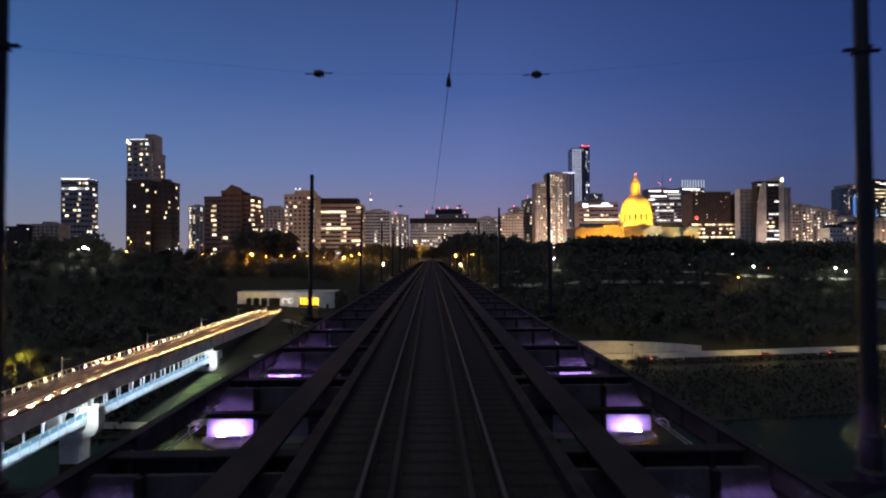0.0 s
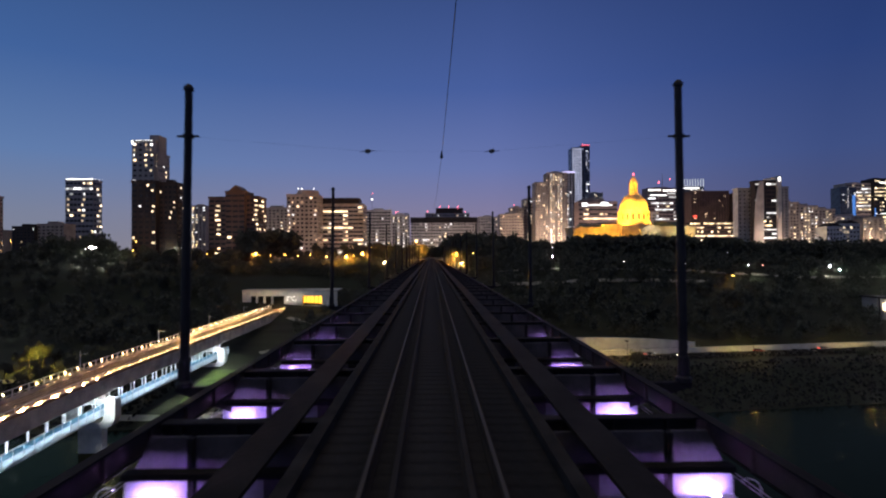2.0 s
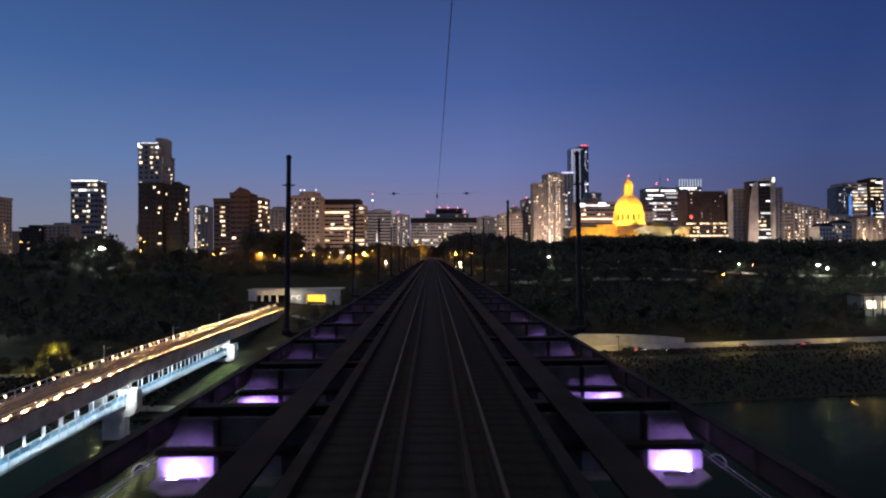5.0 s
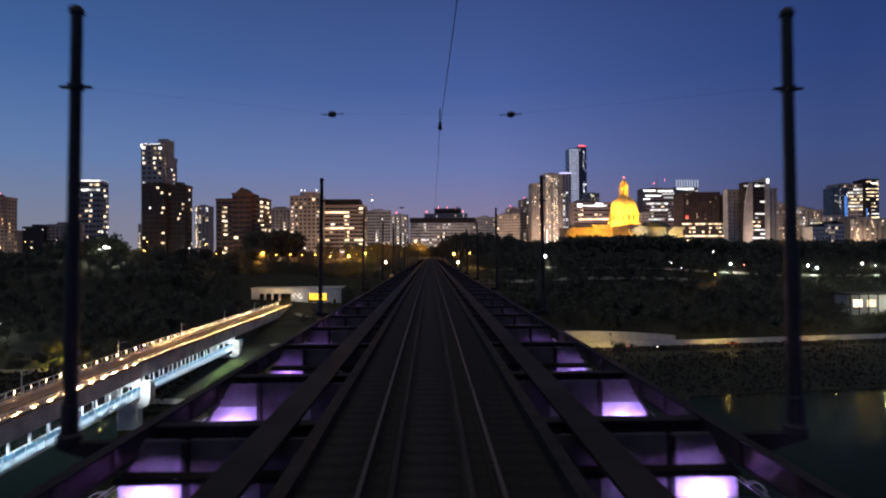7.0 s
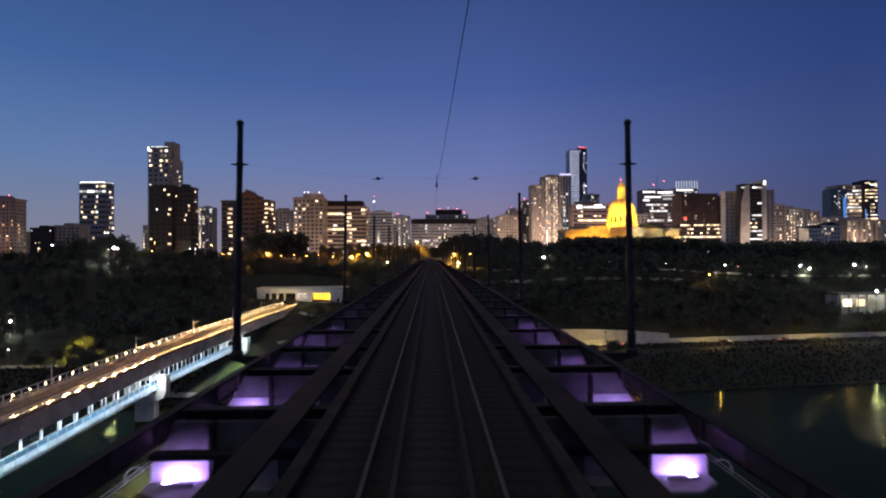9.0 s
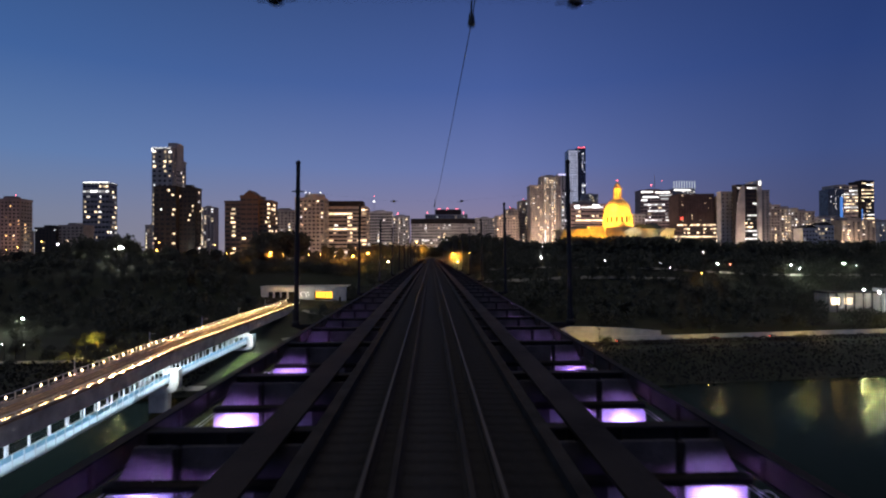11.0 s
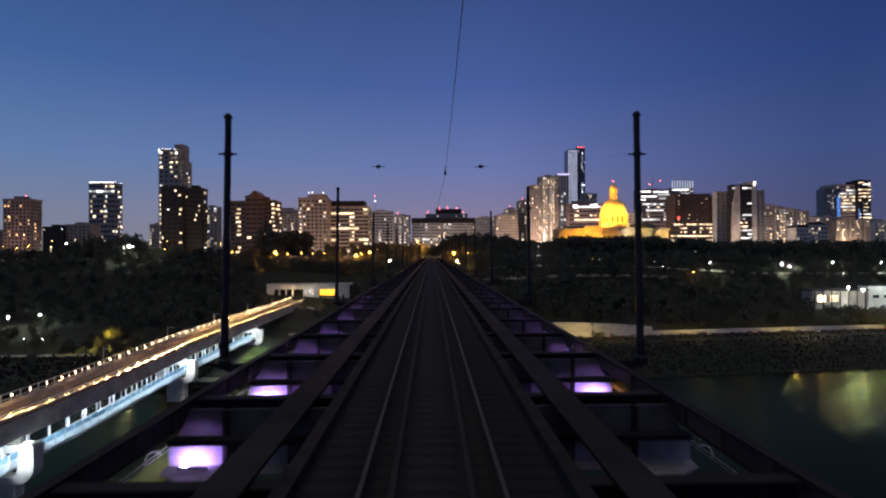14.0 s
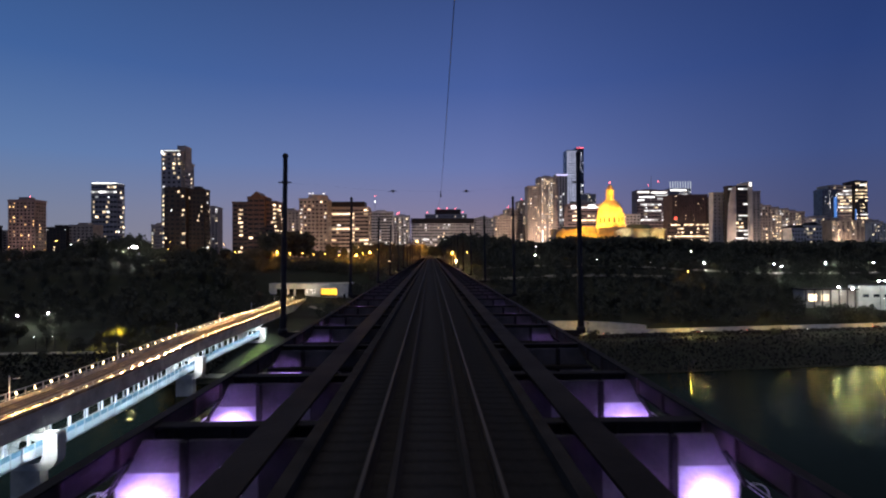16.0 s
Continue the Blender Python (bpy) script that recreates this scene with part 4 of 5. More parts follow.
for a, c, zt in ((433, 451, 30), (451, 470, 33)):
    t = tower("house_block", "low pale block with pitched roof", a, c, 560, 16, zt, 5, 6, W_WHITE, 0.15, roof_box=False)
    w = (c - a) / 2
    h = zt - t.location.z
    part("roof", Geo().prism([(-w, h + 0.95), (w, h + 0.95), (0, h + 5)], "y", 0, 16), W_DARK, t)
t = tower("glass_tower", "glass tower with blue lit edge", 973, 1012, 1225, 30, 156, 7, 34, W_GLASS, 0.22, (COOL, WARM))
part("blue_strip", Geo().box(10, 17, -0.9, -0.5, 60, 140), BLUE_SIGN, t, "blue light strip")
t = tower("office_tower", "beige office tower with lit floors", 1000, 1060, 1240, 40, 168, 8, 20, W_BEIGE, 0.14, (WARM, COOL), ribbon=0.55, fill_w=0.97, fill_h=0.30)
t = tower("office_tower", "beige office tower with lit floors and roof sign", 1061, 1092, 1230, 40, 178, 5, 20, W_DARK, 0.14, (WARM, COOL), ribbon=0.55, fill_w=0.97, fill_h=0.30)
part("roof_sign", Geo().box(-4, 13, -1.0, -0.6, 169.2, 171.6), LED_CROWN, t)
part("blue_strip", Geo().box(-16.2, -13.5, -1.0, -0.5, 25, 110), BLUE_SIGN, t)
for i in range(9):
    a = 905 + i * 42
    tower("office_block", "far pale block with lit windows", a, a + 36, 1000 + (i % 3) * 60, 25, 60 + (i * 37 % 30), 6, 14, (W_WHITE, W_BEIGE, W_CONC)[i % 3], 0.22)
for i, (a, c, zt, yy) in enumerate(((-475, -450, 36, 600), (-451, -421, 39, 605), (-451, -431, 50, 800), (-600, -560, 40, 620), (-560, -520, 34, 640))):
    tower("apartment_block", "low block with lit windows", a, c, yy, 20, zt, 6, 9, (W_DARK, W_CONC, W_BEIGE)[i % 3], 0.22)
for i, (a, c, zt, yy) in enumerate(((262, 300, 96, 900), (300, 340, 84, 950), (520, 560, 88, 900), (600, 640, 70, 850), (640, 700, 60, 820), (540, 590, 52, 720), (590, 640, 48, 700))):
    tower("office_block", "pale city block with lit windows", a, c, yy, 25, zt, 7, 15, (W_CONC, W_BEIGE, W_WHITE)[i % 3], 0.22)


t = tower("office_block", "pale office block with a glowing white roof sign", 508, 548, 905, 20, 96, 7, 18, W_MAUVE, 0.18, (WARM, COOL), roof_box=False)
part("roof_sign", Geo().box(-11, 11, -1.2, -0.6, 97.5, 104), glow("white_roof_sign", (1.0, 0.97, 0.92), 2.4), t, "glowing white roof sign")
mast = thing("lamp_mast", "tall thin mast with a bright white lamp above the roofs", "mast", (-90.3, 800, gz_at(-90.3, 800)))
part("pole", Geo().bar((0, 0, 0), (0, 0, 97), 0.7, 8, 0.25), W_STEEL, mast)
part("lamp", Geo().ball(0, -0.6, 88.5, 1.3, 10, 6), LED_CROWN, mast, "bright white mast lamp")
part("lamp", Geo().ball(0, -0.3, 97.4, 0.6, 8, 5), BEACON, mast, "small red mast lamp")


# ---- domed parliament building ----
leg = thing("domed_building", "sandstone parliament building with a floodlit amber dome", "building", (164, 415, -2))
part("wing", Geo().box(-52, 46, -9, 12, 0, 24), STONE, leg)
part("cornice", Geo().box(-53, 47, -10, 13, 24, 25.6), STONE, leg)
part("central_block", Geo().box(-15, 15, -14, 16, 0, 26.5), STONE, leg)
g = Geo().lathe(0, 0, [(13.6, 26.5), (13.6, 28.5), (12.6, 28.6), (12.6, 30)], 32)
part("drum_base", g, STONE, leg)
drum = part("drum", Geo().lathe(0, 0, [(11.2, 30), (11.0, 38.4)], 32), STONE, leg)
for i in range(16):
    w = 2 * math.pi * (i + 0.5) / 16
    part("drum_column", Geo().bar((11.9 * math.cos(w), 11.9 * math.sin(w), 30), (11.6 * math.cos(w), 11.6 * math.sin(w), 37.6), 0.7, 8, 0.6), STONE, drum)
    part("drum_window", Geo().box(-0.7, 0.7, -0.15, 0.1, 31.2, 36.0), GLASS_DARK, drum).matrix_basis = pose(11.1 * math.cos(w + 0.196), 11.1 * math.sin(w + 0.196), 0, 0, 0, math.degrees(w + 0.196) + 90)
part("drum_cornice", Geo().lathe(0, 0, [(12.0, 37.6), (12.2, 38.0), (12.2, 38.6), (11.2, 39.0)], 32), STONE, drum)
DOME = [(11.0, 39.0), (10.9, 41.0), (10.5, 43.4), (9.8, 45.6), (8.7, 47.6), (7.2, 49.4), (5.5, 50.8), (4.4, 51.4)]
dome = part("dome", Geo().lathe(0, 0, DOME, 40), STONE, leg, smooth=True)
for i in range(16):
    w = 2 * math.pi * i / 16
    g = Geo()
    for (r0, z0), (r1, z1) in zip(DOME, DOME[1:]):
        g.bar((r0 * math.cos(w), r0 * math.sin(w), z0), (r1 * math.cos(w), r1 * math.sin(w), z1), 0.28, 5)
    part("dome_rib", g, STONE, dome)
lantern = part("lantern", Geo().lathe(0, 0, [(4.7, 51.2), (4.7, 52.2), (2.6, 52.4), (2.6, 60.6), (3.6, 60.9), (3.6, 61.6), (2.9, 62.0), (2.6, 63.4), (1.9, 65.0), (0.9, 66.2), (0.3, 66.8), (0.15, 68)], 20), STONE, leg)
for i in range(8):
    w = 2 * math.pi * i / 8
    part("lantern_column", Geo().bar((3.2 * math.cos(w), 3.2 * math.sin(w), 52.2), (3.2 * math.cos(w), 3.2 * math.sin(w), 60.9), 0.36, 6), STONE, lantern)
COPPER = surface("dark_copper_roof", (0.05, 0.075, 0.060), 0.7, 0, 0.4, 0.3, 3, 0.2)
part("copper_roof", Geo().prism([(-8.5, 25.604), (11.5, 25.604), (1.5, 30.0)], "x", 17.0, 36.0), COPPER, leg, "dark green copper roof")
part("copper_roof", Geo().prism([(-8.5, 25.604), (11.5, 25.604), (1.5, 28.2)], "x", -45.0, -17.0), COPPER, leg, "dark green copper roof")
part("attic_block", Geo().box(-28, -15.1, -8, 10, 25.608, 27.6), STONE, leg)
part("beacon", Geo().ball(0, 0, 68.4, 0.5, 8, 5), BEACON, leg)


def portico(cx, cols, w, y, h0, h1):
    part("pediment", Geo().prism([(cx - w / 2 - 0.8, h1), (cx + w / 2 + 0.8, h1), (cx, h1 + 4.2)], "y", y - 3.5, y + 2), STONE, leg)
    part("entablature", Geo().box(cx - w / 2 - 0.6, cx + w / 2 + 0.6, y - 3.3, y + 1.8, h1 - 2, h1), STONE, leg)
    for i in range(cols):
        u = cx - w / 2 + 0.7 + (w - 1.4) * i / (cols - 1)
        part("column", Geo().bar((u, y - 2.5, h0), (u, y - 2.5, h1 - 2), 0.75, 10, 0.62), STONE, leg)
    part("portico_base", Geo().box(cx - w / 2 - 1, cx + w / 2 + 1, y - 4, y, 0, h0), STONE, leg)


portico(7, 6, 15, -14, 6, 23)
portico(38, 5, 10, -9, 5, 22)
portico(-46, 5, 12, -9, 5, 22)
for i in range(14):
    u = -38 + i * 6
    if abs(u) < 18 or abs(u - 38) < 7 or u > 45:
        continue
    for zz in (6, 13):
        window = part("window", Geo().box(u - 1.0, u + 1.0, -9.15, -8.95, zz, zz + 4.2), GLASS_DARK, leg)
        part("window_sill", Geo().box(u - 1.3, u + 1.3, -9.4, -9.0, zz - 0.4, zz), STONE, window)


# low dark hall with a lit cornice and a small cupola behind the domed building
t = tower("office_block", "low dark hall with a lit cornice and small cupola", 218, 240, 520, 18, 30, 8, 6, W_DARK, 0.1, (WARM, COOL), roof_box=False)
part("cornice_light", Geo().box(-11.2, 11.2, -0.9, -0.55, 31.6, 32.0), LED_CROWN, t, "thin lit cornice")
part("cupola", Geo().lathe(0, 8, [(5, 32.5), (5, 35), (4.4, 36.5), (2.5, 38), (0.4, 39), (0.2, 42)], 14), W_BEIGE, t)


# ---- street and park lamps ----
def lamp_post(name, label, x, y, zb, zt, r, bulb, cat="street lamp"):
    """A tapered post with an arm and a bright head; zb is its foot and zt the height of its head."""
    p = thing(name, label, cat, (x, y, zb), "lamps on the river bank")
    h = zt - zb
    part("post", Geo().bar((0.9, 0, 0), (0.9, 0, h + 0.2), 0.11, 6, 0.07), POLE, p)
    part("arm", Geo().bar((0.9, 0, h + 0.15), (0.0, 0, h + r + 0.1), 0.05, 5), POLE, p)
    part("head", Geo().ball(0, 0, h, r * 0.75, 8, 6), bulb, p, "glowing lamp head")
    return p


LAMP_FLOOD = glow("bright_greenish_floodlight", (0.86, 0.98, 0.94), 1200)
LAMP_GREEN = glow("greenish_white_lamp", (0.78, 1.0, 0.84), 420)
LAMP_SMALL = glow("small_white_lamp", (1.0, 0.97, 0.90), 40)
LAMP_HALO = glow("warm_white_lamp", (1.0, 0.74, 0.42), 40)
LAMP_RED = glow("red_lamp", (1.0, 0.25, 0.15), 25)
KIND = {"F": (LAMP_FLOOD, 0.5, "very bright white"), "w": (LAMP_WHITE, 0.42, "white"), "W": (LAMP_WHITE, 0.95, "bright white"), "o": (SODIUM, 0.42, "orange"), "O": (SODIUM, 1.0, "bright orange"),
        "s": (LAMP_SMALL, 0.20, "small white"), "g": (LAMP_GREEN, 0.42, "greenish white"), "r": (LAMP_RED, 0.3, "red"), "H": (LAMP_HALO, 0.8, "bright warm"), "y": (POLE, 0.3, "shaded yellow")}
LAMPS = [
    (-357, 420, 9.8, 'o'),
    (-379, 420, 9.8, 'o'),
    (-367, 420, 8.3, 'o'),
    (-344, 430, 15.0, 'o'),
    (-358, 470, 13.2, 'w'),
    (-350, 470, 12.6, 'w'),
    (-242, 372, 8.7, 'W'),
    (-239.5, 372, 8.2, 'w'),
    (-246, 372, 7.6, 's'),
    (-231, 410, 13.6, 'o'),
    (-223, 390, 6.5, 'o'),
    (-180, 400, 10.8, 'o'),
    (-160, 372, 3.8, 'o'),
    (-127, 376, 3.6, 'O'),
    (-115, 370, 2.2, 'o'),
    (-105, 372, 2.6, 'o'),
    (-96, 372, 2.1, 'o'),
    (-87, 374, 2.5, 'o'),
    (-75, 370, 1.1, 'o'),
    (-61, 370, 1.0, 'O'),
    (-57, 378, 2.4, 'O'),
    (-51, 382, 3.3, 'O'),
    (-31, 340, -2.9, 'H'),
    (-28, 292, -14.4, 's'),
    (-227, 232, -31.2, 'w'),
    (-216, 240, -30.6, 'w'),
    (-190, 194, -36.9, 's'),
    (-181, 194, -37.0, 's'),
    (18, 312, -3.1, 'H'),
    (17, 352, 2.5, 'O'),
    (28, 350, 2.9, 'O'),
    (-14, 480, 14.4, 'O'),
    (-46, 396, 6.3, 'O'),
    (85, 360, 7.3, 's'),
    (80, 338, 0.1, 'w'),
    (123, 326, -2.9, 's'),
    (163, 326, -4.4, 's'),
    (164, 314, -7.9, 's'),
    (182, 306, -11.4, 'o'),
    (205, 328, -5.5, 'g'),
    (217, 372, 3.1, 's'),
    (213, 326, -5.9, 'r'),
    (260, 330, -6.6, 'g'),
    (262, 324, -8.6, 'g'),
    (305, 338, -6.1, 'g'),
    (311, 334, -7.4, 'g'),
    (346, 342, -6.4, 'g'),
    (251, 256, -19.4, 'F'),
    (285, 262, -27.0, 's'),
    (281.5, 262, -16.4, 'F'),
    (260, 256, -20.8, 'F'),
    (310, 290, -17.6, 'w'),
    (-158, 206, -34.8, 'y'),
]
for x, y, z, k in LAMPS:
    mt, r, word = KIND[k]
    lamp_post("street_lamp", word + " lamp on a thin dark post", x, y, min(gz_at(x, y), z - 2.0) - 0.3, z, r, mt)
    if k == "y":
        light = bpy.data.lights.new("yellow_lamp_light", "POINT")
        light.energy, light.color, light.shadow_soft_size = 9000, (1.0, 0.78, 0.10), 0.1
        new("yellow_lamp_light", light).location = (x, y - 1.0, z - 1.2)
    if k in "wWg":
        light = bpy.data.lights.new("park_lamp_light", "POINT")
        light.energy, light.color, light.shadow_soft_size = (9000 if k == "W" else 1800), (0.92, 1.0, 0.78), 0.2
        new("park_lamp_light", light).location = (x, y - 1.6, z - 0.5)
    if k in "oO":
        light = bpy.data.lights.new("sodium_lamp_light", "POINT")
        light.energy, light.color, light.shadow_soft_size = (1800 if k == "o" else 90000), (1.0, 0.42, 0.06), 0.12
        new("sodium_lamp_light", light).location = (x, y, z - r - 0.25)


for x, y, z in ((-31, 340, -2.9), (18, 312, -3.1)):
    light = bpy.data.lights.new("bright_lamp_light", "POINT")
    light.energy, light.color, light.shadow_soft_size = 16000, (1.0, 0.66, 0.36), 0.3
    new("bright_lamp_light", light).location = (x, y, z - 1.2)


# a few overpowered lamps, added to stand for city glow on the facades
def city_lamp(x, y, power, colour=(1.0, 0.70, 0.49), z=11.0):
    zb = gz_at(x, y)
    p = thing("street_lamp", "tall warm lamp added for street glow among the city blocks", "street lamp", (x, y, zb), "lamps in the city streets")
    part("post", Geo().bar((1.2, 0, 0), (1.2, 0, z), 0.14, 6, 0.08), POLE, p)
    part("head", Geo().box(-0.4, 1.3, -0.2, 0.2, z + 0.05, z + 0.2), POLE, p)
    light = bpy.data.lights.new("city_glow_light", "POINT")
    light.energy, light.color, light.shadow_soft_size = power, colour, 0.5
    ob = new("city_glow_light", light)
    ob.location = (x, y, zb + z - 0.7)


for x, y, power in ((-385, 425, 14489), (-330, 560, 14489), (-225, 400, 1200), (-165, 402, 9000), (-150, 500, 17000), (-98, 520, 21000), (-170, 560, 19320),
                    (-75, 740, 28000), (0, 840, 34000), (50, 840, 34000), (105, 700, 70000), (160, 700, 122472), (190, 700, 122472), (235, 670, 91854),
                    (300, 700, 91854), (372, 655, 71442), (395, 570, 60000), (450, 610, 22000), (500, 620, 20000), (600, 680, 60000), (500, 1030, 204120), (1030, 1160, 265356), (430, 1400, 265356)):
    city_lamp(x, y, power)


# ---- riverside road with its lit retaining wall ----
road = Geo()
xs = [20 + 12 * i for i in range(40)]
for a, b in zip(xs, xs[1:]):
    ya, yb = 163 + 0.12 * min(a, 400) + 44.5, 163 + 0.12 * min(b, 400) + 44.5
    road.v += [(a, ya - 4.8, -42.45), (b, yb - 4.8, -42.45), (b, yb + 4.8, -42.45), (a, ya + 4.8, -42.45)]
    k = len(road.v) - 4
    road.f.append((k, k + 1, k + 2, k + 3))
part("road", road, ASPHALT).name = "road"
tagged(bpy.data.objects["road"], "dark asphalt riverside road", "road", kind="structure")
wall = thing("retaining_wall", "long pale concrete retaining wall lit by yellow lamps", "retaining wall", (0, 0, 0))
def wall_y(x):
    return 163 + 0.12 * min(x, 400)


def wall_piece(name, a, b, off, z0, za, zb):
    g = Geo()
    ya, yb = wall_y(a) + off, wall_y(b) + off
    g.v = [(a, ya, z0), (b, yb, z0), (b, yb + 0.5, z0), (a, ya + 0.5, z0), (a, ya, za), (b, yb, zb), (b, yb + 0.5, zb), (a, ya + 0.5, za)]
    g.f = [(0, 3, 2, 1), (4, 5, 6, 7), (0, 1, 5, 4), (1, 2, 6, 5), (2, 3, 7, 6), (3, 0, 4, 7)]
    part(name, g, CONCRETE_PALE, wall)


for i in range(36):
    wall_piece("wall_panel", 62 + i * 10, 62 + i * 10 + 9.94, 50, -43.2, -40.2, -40.2)
for i in range(7):
    za, zb = (-35.2 - 0.1 * max(0, j - 1) ** 2 for j in (i, i + 1))
    wall_piece("upper_panel", 52 + i * 10, 52 + i * 10 + 9.96, 55.5, -41, za, zb)
LAMP_ROAD = glow("yellow_road_lamp", (1.0, 0.68, 0.30), 900)
for i in range(7):
    x = 82 + i * 58
    y = 163 + 0.12 * min(x, 400) + 39.4
    spot("road_lamp_light", (x, y, -34.9), (x, y + 10.6, -40.5), 3400, (1.0, 0.66, 0.16), 135, 0.2)
    p = thing("street_lamp", "dark shaded road lamp by the riverside wall", "street lamp", (x, y - 1.2, -42.4), "lamps along the riverside road")
    part("post", Geo().bar((0, 0, 0), (0, 0, 8.0), 0.10, 6, 0.07), POLE, p)
    part("head", Geo().box(-0.5, 0.5, -0.3, 1.6, 7.8, 8.18), POLE, p)
    part("lens", Geo().box(-0.25, 0.25, 0.0, 1.3, 7.784, 7.797), LAMP_ROAD, p, "glowing yellow lens")

# lodge on the slope with a lit front
lodge = thing("park_building", "long low pale building with a lit front on the slope", "building", (255, 268, -36.0))
part("wall", Geo().box(-17, 17, 0, 10, 0, 13.8), W_BEIGE, lodge)
part("roof", Geo().box(-17.8, 17.8, -1.4, 10.8, 13.804, 14.6), W_DARK, lodge)
part("annex", Geo().box(19, 46, 1, 9, 0, 16.5), W_WHITE, lodge)
part("annex_roof", Geo().box(18.7, 46.3, 0.7, 9.3, 16.504, 17.0), W_DARK, lodge)
for i in range(7):
    part("pillar", Geo().box(-16.6 + i * 5.4, -16.2 + i * 5.4, -0.9, -0.5, 0, 13.8), W_DARK, lodge)
for i in range(2):
    part("lit_window", Geo().box(-14 + i * 8, -9 + i * 8, -0.06, -0.003, 7, 11), WARM, lodge)
for i in range(3):
    part("dark_window", Geo().box(22 + i * 7, 26 + i * 7, 0.94, 0.997, 9, 11), GLASS_DARK, lodge)
spot("lodge_light", (250, 257, -20.5), (256, 268, -28), 1200, (1.0, 0.84, 0.48), 120, 0.2)


def ribbon(name, label, pts, width, mat):
    """A path draped on the slope."""
    g = Geo()
    pts = [Vector(p) for p in pts]
    line = []
    for a, b in zip(pts, pts[1:]):
        n = max(2, int((b - a).length / 5))
        line += [a.lerp(b, i / n) for i in range(n)]
    line.append(pts[-1])
    for i, p in enumerate(line):
        d = (line[min(i + 1, len(line) - 1)] - line[max(i - 1, 0)]).normalized()
        nn = Vector((-d.y, d.x)) * width / 2
        for q in (p + nn, p - nn):
            g.v.append((q.x, q.y, gz_at(q.x, q.y) + 0.75))
        if i:
            k = 2 * i
            g.f.append((k - 2, k - 1, k + 1, k))
    ob = part(name, g, mat)
    return tagged(ob, label, "path", kind="structure")


PATH_GREY = surface("pale_gravel_path", (0.42, 0.39, 0.33), 0.9, 0, 0.3, 0.2, 6, 0.3)
ribbon("pavement", "pale gravel path on the dark slope", ((30, 296), (60, 300), (95, 308), (130, 312), (175, 312)), 5, PATH_GREY)
ribbon("pavement", "pale gravel path on the dark slope", ((40, 318), (80, 330), (150, 332), (240, 326), (360, 338)), 4, PATH_GREY)
ribbon("pavement", "pale riverside path on the bank", ((-260, 176), (-200, 186), (-140, 190), (-96, 196)), 4, PATH_GREY)

ribbon("pavement", "pale path curving under the light rail bridge", ((-76, 226), (-66, 232), (-58, 246), (-60, 270), (-80, 288)), 4, PATH_GREY)


LAWN = surface("mown_green_lawn", (0.085, 0.130, 0.030), 0.95, 0, 0.5, 0.15, 2.5, 0.6)
ribbon("lawn", "green lawn below the walkway lit by added spots", ((-70, 168), (-73, 186), (-74, 204)), 26, LAWN)
ribbon("pavement", "pale path along the lawn edge", ((-110, 156.5), (-84, 157.5), (-66, 160)), 3, PATH_GREY)
# unseen spots under the walkway, added so the lawn shows green
for ly in (162, 184, 204):
    spot("added_lawn_light", (-86.9, ly, -39.9), (-76, ly + 3, gz_at(-76, ly + 3)), 4600, (0.95, 1.0, 0.80), 130, 0.3)


# spot without a fixture, added to brighten the curving path
spot("added_path_light", (-66, 226, -36.0), (-66, 238, -43), 5200, (0.93, 1.0, 0.82), 120, 0.3)


# ---- trees ----
def leafy(seed, h, r, n, conifer=False):
    rg = random.Random(seed)
    trunk = Geo().bar((0, 0, 0), (0.1, 0, h * 0.5), 0.022 * h, 7, 0.014 * h).bar((0.1, 0, h * 0.5), (0, 0.1, h * 0.88), 0.014 * h, 6, 0.004 * h)
    crown = Geo()
    lobes = []
    if not conifer:
        for i in range(9):
            a, u = rg.uniform(0, 6.28), rg.uniform(0.25, 0.75)
            z = h * rg.uniform(0.42, 0.86)
            q = Vector((math.cos(a) * r * u, math.sin(a) * r * u, z))
            trunk.bar((0.05, 0, z * 0.62), q, 0.009 * h, 5, 0.003 * h)
            lobes.append((q, r * rg.uniform(0.32, 0.55)))
    for i in range(n):
        if conifer:
            z = h * (0.10 + 0.90 * rg.random() ** 1.3)
            rad = r * (1 - z / h) * rg.uniform(0.3, 1.0) + 0.1
            a = rg.uniform(0, 6.28)
            c = Vector((math.cos(a) * rad, math.sin(a) * rad, z - 0.15 * rad))
        else:
            q, lr = rg.choice(lobes)
            d = Vector((rg.gauss(0, 1), rg.gauss(0, 1), rg.gauss(0, 0.8))).normalized()
            c = q + d * lr * rg.uniform(0.45, 1.08)
        s = h * rg.uniform(0.022, 0.045)
        u = Vector((rg.gauss(0, 1), rg.gauss(0, 1), rg.gauss(0, 1))).normalized()
        w = u.orthogonal().normalized()
        k = len(crown.v)
        crown.v += [tuple(c - u * s), tuple(c + w * s * 0.8), tuple(c + u * s), tuple(c - w * s * 0.8)]
        crown.f.append((k, k + 1, k + 2, k + 3))
    me = bpy.data.meshes.new("crown")
    me.from_pydata(crown.v, [], crown.f)
    me.materials.append(FOLIAGE)
    return trunk.mesh("trunk", BARK), me


TREES = [leafy(11, 12, 4.6, 900), leafy(12, 14, 5.2, 1000), leafy(13, 10, 4.4, 800), leafy(14, 13, 4.2, 850), leafy(15, 9, 4.0, 650)]
SPRUCE = [leafy(21, 14, 3.0, 900, True), leafy(22, 11, 2.4, 750, True)]


